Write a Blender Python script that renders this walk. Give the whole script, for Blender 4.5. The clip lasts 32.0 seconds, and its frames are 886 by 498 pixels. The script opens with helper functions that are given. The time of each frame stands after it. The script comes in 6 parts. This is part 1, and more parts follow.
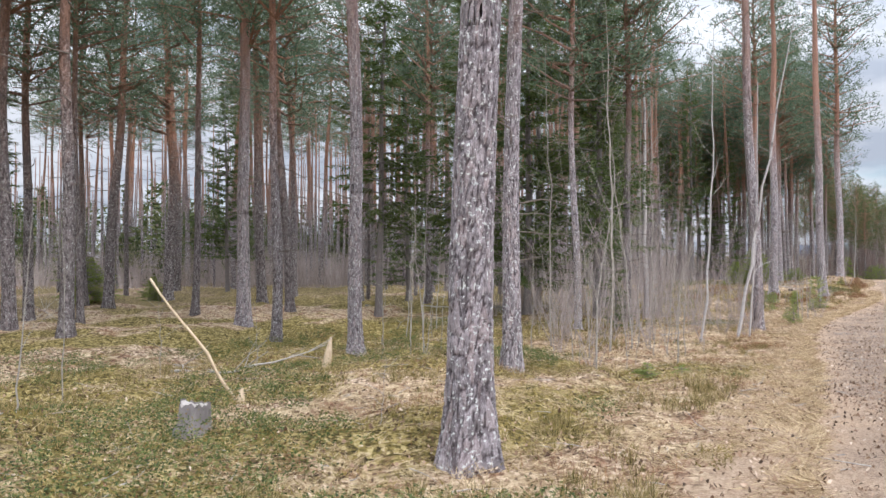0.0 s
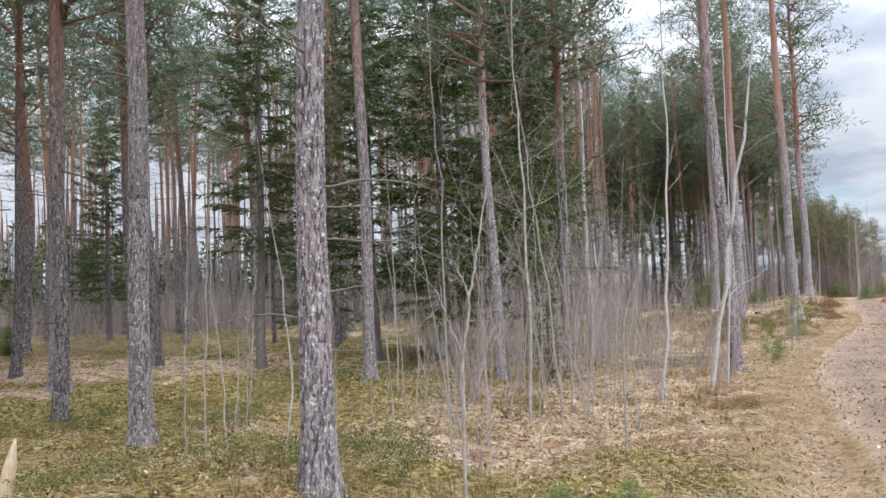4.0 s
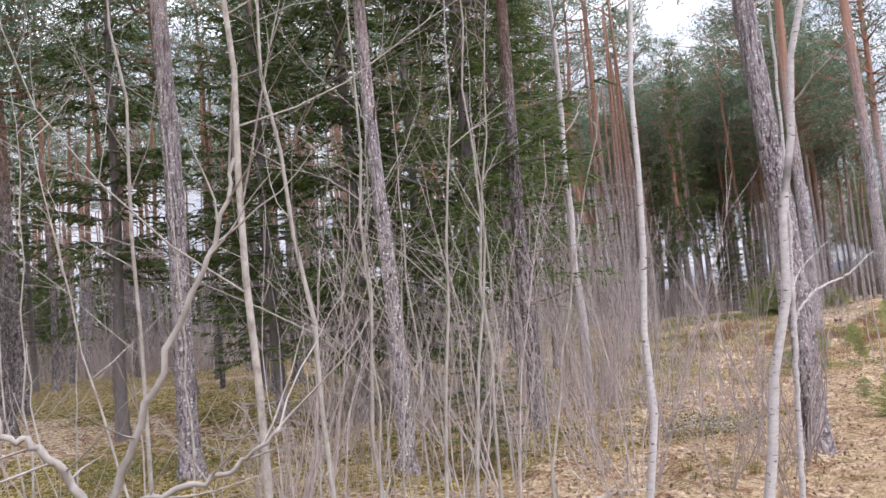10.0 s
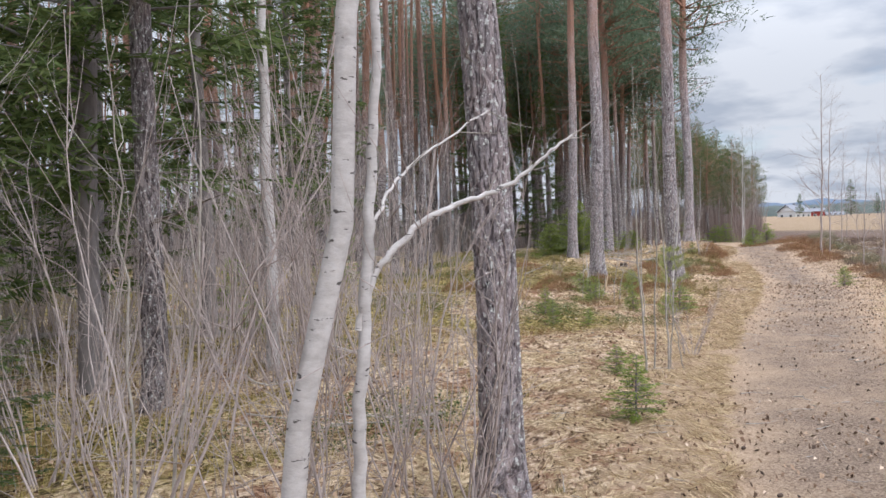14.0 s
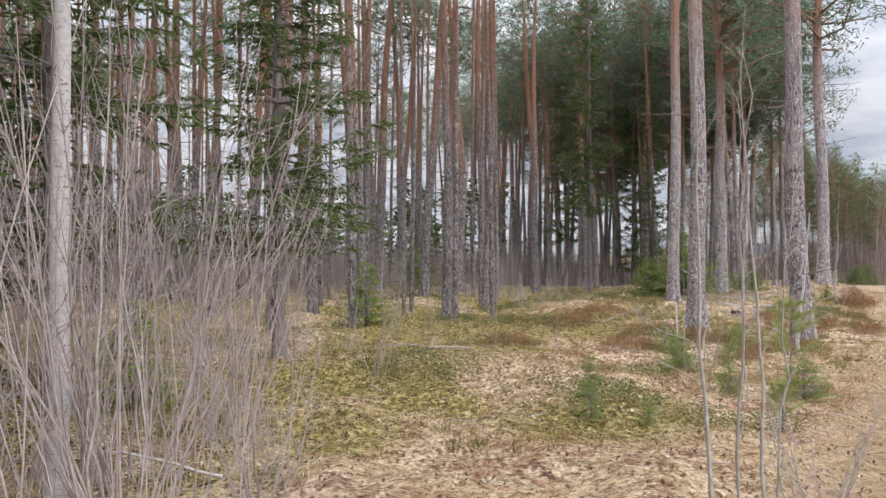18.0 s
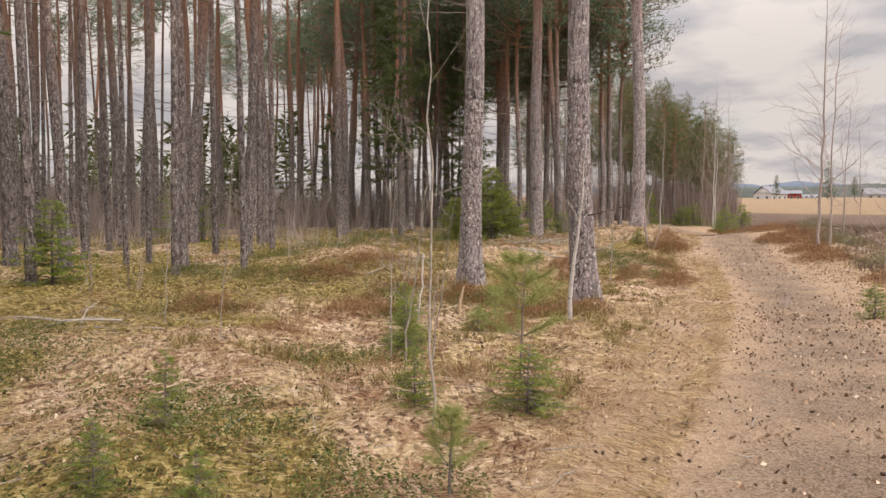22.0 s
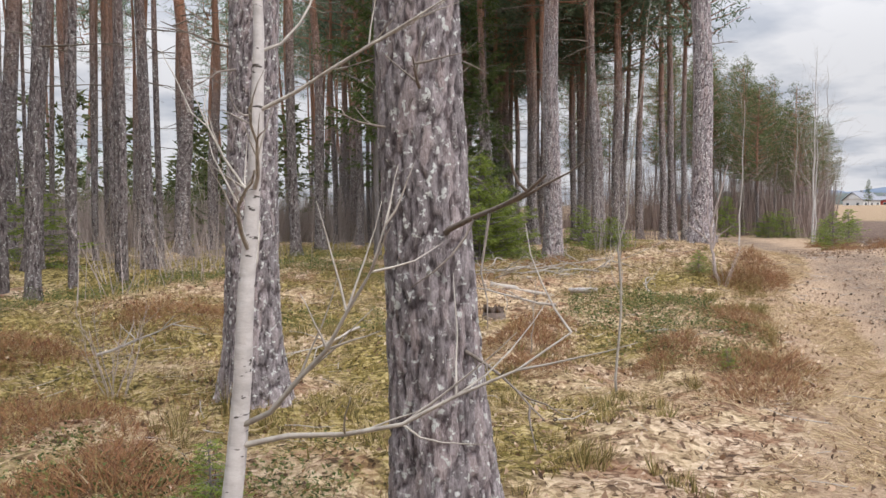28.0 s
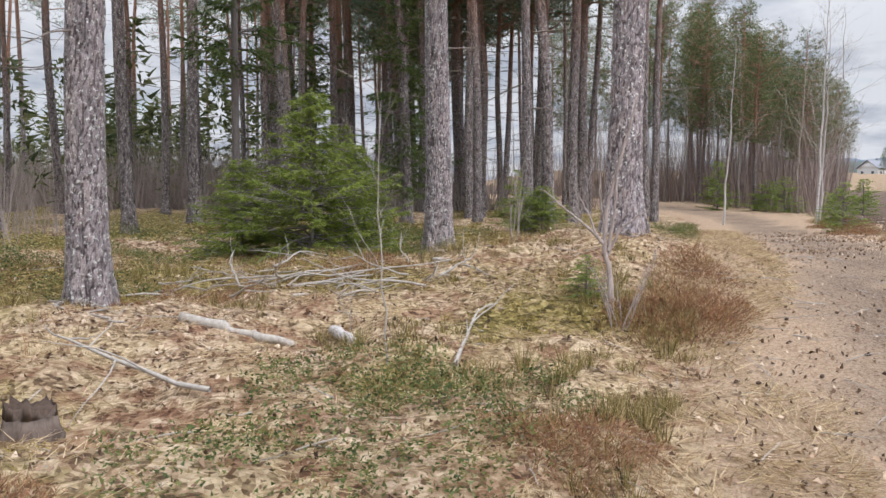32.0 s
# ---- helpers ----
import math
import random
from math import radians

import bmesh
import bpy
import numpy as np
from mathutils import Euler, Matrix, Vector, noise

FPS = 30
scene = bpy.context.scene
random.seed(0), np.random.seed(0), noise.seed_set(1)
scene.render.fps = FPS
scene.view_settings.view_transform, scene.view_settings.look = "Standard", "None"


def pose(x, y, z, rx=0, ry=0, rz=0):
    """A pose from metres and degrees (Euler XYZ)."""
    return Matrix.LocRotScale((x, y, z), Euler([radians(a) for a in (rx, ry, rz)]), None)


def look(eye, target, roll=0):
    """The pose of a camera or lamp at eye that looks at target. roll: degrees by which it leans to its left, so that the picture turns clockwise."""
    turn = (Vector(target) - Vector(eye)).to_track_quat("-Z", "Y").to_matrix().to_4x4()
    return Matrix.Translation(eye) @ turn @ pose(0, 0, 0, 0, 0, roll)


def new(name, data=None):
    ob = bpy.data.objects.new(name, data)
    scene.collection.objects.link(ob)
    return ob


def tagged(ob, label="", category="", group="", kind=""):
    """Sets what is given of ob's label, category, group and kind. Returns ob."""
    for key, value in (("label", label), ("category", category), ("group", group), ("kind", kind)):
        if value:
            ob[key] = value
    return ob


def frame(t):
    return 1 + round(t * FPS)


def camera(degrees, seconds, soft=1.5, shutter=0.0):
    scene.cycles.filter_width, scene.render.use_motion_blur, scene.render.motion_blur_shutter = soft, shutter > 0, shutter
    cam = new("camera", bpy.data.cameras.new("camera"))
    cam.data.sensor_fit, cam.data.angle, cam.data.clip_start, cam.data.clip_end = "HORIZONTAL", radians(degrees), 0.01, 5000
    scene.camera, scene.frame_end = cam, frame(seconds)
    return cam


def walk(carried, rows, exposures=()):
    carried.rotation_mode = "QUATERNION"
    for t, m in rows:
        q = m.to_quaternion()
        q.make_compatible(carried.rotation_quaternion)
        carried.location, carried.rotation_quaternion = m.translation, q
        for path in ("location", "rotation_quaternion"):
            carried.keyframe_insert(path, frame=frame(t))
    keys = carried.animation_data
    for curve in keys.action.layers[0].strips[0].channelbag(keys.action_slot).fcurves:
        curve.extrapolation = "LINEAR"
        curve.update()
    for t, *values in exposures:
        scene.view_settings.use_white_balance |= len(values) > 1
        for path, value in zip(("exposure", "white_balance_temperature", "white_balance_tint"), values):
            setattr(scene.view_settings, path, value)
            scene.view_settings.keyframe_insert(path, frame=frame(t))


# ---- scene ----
cam = camera(57.11, 32.0)
# seconds, place, yaw, pitch, roll
ROWS = [
    (0.0, -0.420, -0.069, 1.491, -4.35, 1.29, 0.16),
    (0.5, -0.105, 0.505, 1.493, -5.62, 3.57, 1.93),
    (1.0, 0.201, 1.126, 1.507, -10.89, 5.42, 0.49),
    (1.5, 0.478, 1.723, 1.506, -11.30, 2.65, 0.16),
    (2.0, 0.743, 2.361, 1.520, -10.50, 3.33, 1.06),
    (2.5, 0.979, 3.009, 1.506, -7.94, 2.96, -0.63),
    (4.5, 1.853, 5.728, 1.494, -7.33, 4.42, 3.75),
    (5.0, 2.072, 6.380, 1.508, -7.66, 6.17, 4.98),
    (5.5, 2.336, 6.999, 1.569, -8.52, 6.11, 4.87),
    (6.0, 2.520, 7.524, 1.570, -12.58, 5.06, 2.82),
    (6.5, 2.817, 8.065, 1.556, -10.89, 3.90, 2.44),
    (7.0, 3.143, 8.583, 1.550, -11.52, 6.27, 3.92),
    (7.5, 3.470, 9.084, 1.549, -13.70, 6.94, 3.66),
    (8.0, 3.765, 9.585, 1.541, -13.32, 4.49, 2.02),
    (8.5, 4.038, 10.090, 1.537, -9.65, 4.06, 2.00),
    (9.0, 4.333, 10.585, 1.539, 3.79, 5.22, 3.99),
    (9.5, 4.643, 11.074, 1.546, 1.39, 8.21, 3.40),
    (10.0, 4.960, 11.554, 1.558, -2.80, 4.97, 5.12),
    (10.5, 5.268, 12.019, 1.580, -11.76, 6.49, 6.90),
    (11.0, 5.533, 12.474, 1.577, -17.38, 3.53, 7.41),
    (11.5, 5.826, 12.906, 1.554, -18.09, -1.23, 7.05),
    (12.0, 6.121, 13.356, 1.558, -18.64, -1.98, 8.11),
    (12.5, 6.466, 13.815, 1.578, -17.09, 1.10, 5.11),
    (13.0, 6.785, 14.271, 1.558, -20.14, 5.82, 2.11),
    (13.5, 7.112, 14.682, 1.513, -14.40, 2.42, 2.53),
    (14.0, 7.455, 15.115, 1.478, -15.03, -1.05, 1.61),
    (14.5, 7.832, 15.609, 1.467, -16.81, -0.59, 1.69),
    (16.5, 9.211, 18.008, 1.534, -8.97, 1.89, 0.84),
    (17.0, 9.459, 18.479, 1.547, -7.80, 1.95, -0.31),
    (17.5, 9.674, 18.894, 1.547, -6.70, 2.55, -0.90),
    (18.0, 10.036, 19.200, 1.538, -6.74, 1.21, 0.19),
    (18.5, 10.443, 19.474, 1.534, -9.57, -0.64, 1.55),
    (19.0, 10.750, 19.811, 1.542, -15.19, 1.43, 3.14),
    (19.5, 11.055, 20.171, 1.528, -20.19, -1.25, 2.45),
    (20.0, 11.382, 20.579, 1.524, -25.04, -2.70, 1.24),
    (20.5, 11.804, 20.997, 1.529, -25.23, -1.81, 0.54),
    (21.0, 12.216, 21.476, 1.521, -22.30, -0.11, -0.17),
    (21.5, 12.622, 22.026, 1.509, -19.82, 0.13, -0.68),
    (22.0, 13.045, 22.625, 1.492, -16.55, -2.97, 0.11),
    (22.5, 13.376, 23.270, 1.465, -15.75, -4.13, -0.23),
    (23.0, 13.748, 23.887, 1.422, -12.14, -4.65, 0.34),
    (23.5, 14.109, 24.509, 1.383, -14.54, -2.48, 1.75),
    (24.0, 14.513, 25.114, 1.364, -18.51, -2.84, 0.19),
    (24.5, 14.968, 25.685, 1.349, -18.76, -4.19, -2.27),
    (25.0, 15.420, 26.270, 1.354, -20.05, -3.62, -1.66),
    (25.5, 15.908, 26.852, 1.364, -19.95, -2.22, 0.64),
    (26.0, 16.267, 27.492, 1.377, -17.52, -1.06, 1.79),
    (26.5, 16.627, 28.149, 1.381, -14.99, -1.80, 0.43),
    (28.5, 18.141, 30.867, 1.432, -11.15, -2.24, 0.80),
    (29.0, 18.614, 31.537, 1.438, -13.67, -2.92, 0.71),
    (29.5, 19.089, 32.245, 1.446, -15.85, -4.85, 0.06),
    (30.0, 19.564, 32.936, 1.454, -16.81, -6.49, -1.51),
    (30.5, 20.066, 33.543, 1.463, -15.34, -7.47, -1.95),
    (31.0, 20.559, 34.085, 1.479, -15.25, -6.15, -1.39),
    (31.5, 21.161, 34.659, 1.495, -15.39, -5.45, -1.53),
    (32.0, 21.586, 35.235, 1.495, -10.69, -4.80, -0.17),
]
# seconds, stops, white balance
EXPOSURES = [(0, 0.56, 6050, 12), (1, 0.46, 6150, 13), (5, 0.54, 6000, 11), (7, 0.44, 6050, 13), (10, 0.70, 6100, 18), (13, 0.40, 6000, 12), (17, 0.52, 6300, 12), (19, 0.44, 6250, 13), (20, 0.27, 6450, 16), (21, 0.30, 7050, 18), (22, 0.31, 7500, 18), (23, 0.32, 7250, 18), (24, 0.32, 6700, 15), (25, 0.30, 6450, 13), (26, 0.32, 6600, 14), (29, 0.50, 6400, 12), (31, 0.52, 6250, 13), (32, 0.42, 6250, 12)]
walk(cam, [(t, pose(x, y, z, 90 + pitch, roll, yaw)) for t, x, y, z, yaw, pitch, roll in ROWS], EXPOSURES)


# light: a bright, mostly clouded spring sky ----------------------------------
def build_sky():
    w = bpy.data.worlds.new("sky")
    scene.world = w
    w.use_nodes = True
    nt = w.node_tree
    nt.nodes.clear()
    link = nt.links.new
    tc = nt.nodes.new("ShaderNodeTexCoord")
    sky = nt.nodes.new("ShaderNodeTexSky")
    sky.sky_type, sky.sun_disc = "NISHITA", False
    sky.sun_elevation, sky.sun_rotation = radians(38), radians(150)
    sep = nt.nodes.new("ShaderNodeSeparateXYZ")
    link(tc.outputs["Generated"], sep.inputs[0])
    up = nt.nodes.new("ShaderNodeMath")
    up.operation = "ADD"
    link(sep.outputs["Z"], up.inputs[0])
    up.inputs[1].default_value = 0.16
    flat = nt.nodes.new("ShaderNodeVectorMath")
    flat.operation = "DIVIDE"
    link(tc.outputs["Generated"], flat.inputs[0])
    comb = nt.nodes.new("ShaderNodeCombineXYZ")
    for k in range(2):
        link(up.outputs[0], comb.inputs[k])
    comb.inputs[2].default_value = 1.0
    link(comb.outputs[0], flat.inputs[1])
    cover = nt.nodes.new("ShaderNodeTexNoise")
    cover.inputs["Scale"].default_value, cover.inputs["Detail"].default_value, cover.inputs["Roughness"].default_value = 1.1, 6, 0.55
    link(flat.outputs[0], cover.inputs["Vector"])
    shade = nt.nodes.new("ShaderNodeTexNoise")
    shade.inputs["Scale"].default_value, shade.inputs["Detail"].default_value = 2.3, 7
    link(flat.outputs[0], shade.inputs["Vector"])
    tone = nt.nodes.new("ShaderNodeValToRGB")
    e = tone.color_ramp.elements
    e[0].position, e[0].color = 0.38, (0.58, 0.63, 0.71, 1)
    e[1].position, e[1].color = 0.56, (0.90, 0.92, 0.95, 1)
    link(shade.outputs["Fac"], tone.inputs["Fac"])
    fac = nt.nodes.new("ShaderNodeMapRange")
    fac.inputs["From Min"].default_value, fac.inputs["From Max"].default_value = 0.22, 0.40
    link(cover.outputs["Fac"], fac.inputs["Value"])
    clear, cloud, both, out = (nt.nodes.new(k) for k in ("ShaderNodeBackground", "ShaderNodeBackground", "ShaderNodeMixShader", "ShaderNodeOutputWorld"))
    link(sky.outputs[0], clear.inputs["Color"])
    clear.inputs["Strength"].default_value = 0.10
    link(tone.outputs[0], cloud.inputs["Color"])
    grade = nt.nodes.new("ShaderNodeMapRange")
    grade.interpolation_type = "SMOOTHSTEP"
    grade.inputs["From Min"].default_value, grade.inputs["From Max"].default_value = 0.12, 0.75
    grade.inputs["To Min"].default_value, grade.inputs["To Max"].default_value = 0.60, 2.1
    link(sep.outputs["Z"], grade.inputs["Value"])
    link(grade.outputs[0], cloud.inputs["Strength"])
    link(fac.outputs[0], both.inputs[0])
    link(clear.outputs[0], both.inputs[1])
    link(cloud.outputs[0], both.inputs[2])
    link(both.outputs[0], out.inputs["Surface"])


build_sky()
sun = new("sun", bpy.data.lights.new("sun", "SUN"))
sun.data.energy, sun.data.angle, sun.data.color = 1.5, radians(18), (1.0, 0.95, 0.88)
sun.matrix_basis = look((0, 0, 30), (-10.6, 18.4, 6))

# materials ---------------------------------------------------------------
def nodes_of(name):
    m = bpy.data.materials.new(name)
    m.use_nodes = True
    nt = m.node_tree
    b = nt.nodes["Principled BSDF"]
    b.inputs["Specular IOR Level"].default_value = 0.25
    return m, nt, b


def nd(nt, kind, **kw):
    n = nt.nodes.new(kind)
    for k, v in kw.items():
        if k in n.inputs:
            n.inputs[k].default_value = v
    return n


def noise_node(nt, vec, scale, detail=4.0, rough=0.6):
    n = nd(nt, "ShaderNodeTexNoise", Scale=scale, Detail=detail, Roughness=rough)
    nt.links.new(vec, n.inputs["Vector"])
    return n.outputs["Fac"]


def ramp(nt, fac, stops):
    r = nt.nodes.new("ShaderNodeValToRGB")
    e = r.color_ramp.elements
    while len(e) < len(stops):
        e.new(0.5)
    for el, (p, c) in zip(e, stops):
        el.position, el.color = p, (*c, 1)
    nt.links.new(fac, r.inputs["Fac"])
    return r.outputs["Color"]


def mix(nt, fac, a, b, how="MIX"):
    n = nt.nodes.new("ShaderNodeMix")
    n.data_type, n.blend_type = "RGBA", how
    for sock, val in ((n.inputs[0], fac), (n.inputs[6], a), (n.inputs[7], b)):
        if isinstance(val, (int, float)):
            sock.default_value = val
        elif isinstance(val, tuple):
            sock.default_value = (*val, 1)
        else:
            nt.links.new(val, sock)
    return n.outputs[2]


def math_node(nt, op, a, b=0.0, clamp=False):
    n = nt.nodes.new("ShaderNodeMath")
    n.operation, n.use_clamp = op, clamp
    for sock, val in ((n.inputs[0], a), (n.inputs[1], b)):
        if isinstance(val, (int, float)):
            sock.default_value = val
        else:
            nt.links.new(val, sock)
    return n.outputs[0]


def map_range(nt, val, a, b):
    n = nt.nodes.new("ShaderNodeMapRange")
    n.inputs["From Min"].default_value, n.inputs["From Max"].default_value = a, b
    nt.links.new(val, n.inputs["Value"])
    return n.outputs["Result"]


def coords(nt, stretch=(1, 1, 1), which="Object"):
    tc = nt.nodes.new("ShaderNodeTexCoord")
    mp = nt.nodes.new("ShaderNodeMapping")
    mp.inputs["Scale"].default_value = stretch
    nt.links.new(tc.outputs[which], mp.inputs["Vector"])
    return mp.outputs["Vector"], tc.outputs[which]


def bump(nt, b, height, strength, distance):
    n = nt.nodes.new("ShaderNodeBump")
    n.inputs["Strength"].default_value, n.inputs["Distance"].default_value = strength, distance
    nt.links.new(height, n.inputs["Height"])
    nt.links.new(n.outputs["Normal"], b.inputs["Normal"])


def attribute(nt, name):
    a = nt.nodes.new("ShaderNodeAttribute")
    a.attribute_name = name
    return a.outputs["Fac"]


def bark_pine(name, grey, orange, low, high, cut=False):
    """Scaly pine bark: grey-brown plates near the ground, thin orange bark higher up."""
    m, nt, b = nodes_of(name)
    v, raw = coords(nt, (1, 1, 0.35))
    fine = noise_node(nt, v, 60, 6, 0.72)
    mid = noise_node(nt, v, 22, 5, 0.65)
    blot = noise_node(nt, v, 5, 4, 0.6)
    lich = noise_node(nt, raw, 30, 5, 0.6)
    flake = noise_node(nt, v, 170, 4, 0.7)
    tone = attribute(nt, "tone") if cut else noise_node(nt, v, 12, 3, 0.5)
    if cut:
        furrow = map_range(nt, math_node(nt, "ADD", attribute(nt, "plate"), math_node(nt, "MULTIPLY", math_node(nt, "SUBTRACT", fine, 0.5), 0.9)), 0.05, 0.75)
    else:
        furrow = map_range(nt, mid, 0.36, 0.56)
    light = math_node(nt, "ADD", math_node(nt, "MULTIPLY", fine, 0.6), math_node(nt, "ADD", math_node(nt, "MULTIPLY", mid, 0.25), math_node(nt, "MULTIPLY", tone, 0.15)))
    plate = ramp(nt, light, [(0.36, tuple(0.42 * q for q in grey)), (0.5, tuple(1.0 * q for q in grey)), (0.63, tuple(min(1, 1.8 * q) for q in grey))])
    plate = mix(nt, map_range(nt, tone, 0.55, 1.0), plate, mix(nt, 0.5, plate, (0.34, 0.245, 0.225)))
    plate = mix(nt, 1.0, plate, ramp(nt, flake, [(0.35, (0.62, 0.58, 0.58)), (0.5, (1, 1, 1)), (0.68, (1.0, 0.97, 0.93))]), "MULTIPLY")
    plate = mix(nt, map_range(nt, lich, 0.585, 0.61), plate, (0.80, 0.82, 0.80))
    thin = ramp(nt, fine, [(0.25, tuple(0.6 * q for q in orange)), (0.6, orange), (0.85, tuple(min(1, 1.3 * q) for q in orange))])
    sep = nt.nodes.new("ShaderNodeSeparateXYZ")
    nt.links.new(raw, sep.inputs[0])
    zz = math_node(nt, "ADD", sep.outputs["Z"], math_node(nt, "MULTIPLY", math_node(nt, "SUBTRACT", blot, 0.5), 5.0))
    up = map_range(nt, zz, low, high)
    col = mix(nt, up, plate, thin)
    info = nt.nodes.new("ShaderNodeObjectInfo")
    col = mix(nt, math_node(nt, "MULTIPLY", info.outputs["Random"], 0.3), col, (0.19, 0.165, 0.16))
    dark = mix(nt, math_node(nt, "MULTIPLY", up, 0.6), (0.36, 0.325, 0.335), (1, 1, 1))
    col = mix(nt, furrow, mix(nt, 1.0, col, dark, "MULTIPLY"), col)
    nt.links.new(col, b.inputs["Base Color"])
    b.inputs["Roughness"].default_value = 0.9
    bump(nt, b, math_node(nt, "ADD", math_node(nt, "MULTIPLY", furrow, 0.4 if cut else 1.0), math_node(nt, "ADD", math_node(nt, "ADD", fine, mid), math_node(nt, "MULTIPLY", flake, 0.35))), 1.0, 0.022)
    return m


def bark_plain(name, c, c2, scale=40.0, stretch=(1, 1, 0.3), vary=0.3, marks=None):
    m, nt, b = nodes_of(name)
    v, raw = coords(nt, stretch)
    f = noise_node(nt, v, scale, 5, 0.65)
    col = ramp(nt, f, [(0.3, c2), (0.62, c)])
    if marks:
        w, _ = coords(nt, (5, 5, 16))
        k = noise_node(nt, w, 3.2, 3, 0.6)
        col = mix(nt, map_range(nt, k, 0.625, 0.65), col, marks)
        k2 = noise_node(nt, raw, 2.3, 3, 0.6)
        col = mix(nt, map_range(nt, k2, 0.58, 0.72), col, (0.16, 0.14, 0.13))
    info = nt.nodes.new("ShaderNodeObjectInfo")
    col = mix(nt, math_node(nt, "MULTIPLY", info.outputs["Random"], vary), col, tuple(0.45 * x for x in c))
    nt.links.new(col, b.inputs["Base Color"])
    b.inputs["Roughness"].default_value = 0.85
    bump(nt, b, f, 0.5, 0.01)
    return m


def leafy(name, stops, rough=0.7, back=0.25, noise_scale=0.0):
    """Needles, leaves and grass: colour varies from piece to piece."""
    m, nt, b = nodes_of(name)
    geo = nt.nodes.new("ShaderNodeNewGeometry")
    fac = geo.outputs["Random Per Island"]
    if noise_scale:
        v, raw = coords(nt)
        n = noise_node(nt, raw, noise_scale, 2, 0.5)
        fac = math_node(nt, "ADD", math_node(nt, "MULTIPLY", fac, 0.55), math_node(nt, "MULTIPLY", map_range(nt, n, 0.3, 0.7), 0.45))
    col = ramp(nt, fac, stops)
    nt.links.new(col, b.inputs["Base Color"])
    b.inputs["Roughness"].default_value = rough
    if back:
        tr = nt.nodes.new("ShaderNodeBsdfTranslucent")
        nt.links.new(col, tr.inputs["Color"])
        ms = nt.nodes.new("ShaderNodeMixShader")
        ms.inputs[0].default_value = back
        nt.links.new(b.outputs[0], ms.inputs[1])
        nt.links.new(tr.outputs[0], ms.inputs[2])
        nt.links.new(ms.outputs[0], nt.nodes["Material Output"].inputs["Surface"])
    return m


def painted(name, c, vary=0.15, scale=3.0, rough=0.7):
    m, nt, b = nodes_of(name)
    v, raw = coords(nt)
    f = noise_node(nt, raw, scale, 4, 0.6)
    col = ramp(nt, f, [(0.3, tuple(x * (1 - vary) for x in c)), (0.7, tuple(min(1, x * (1 + vary)) for x in c))])
    nt.links.new(col, b.inputs["Base Color"])
    b.inputs["Roughness"].default_value = rough
    return m


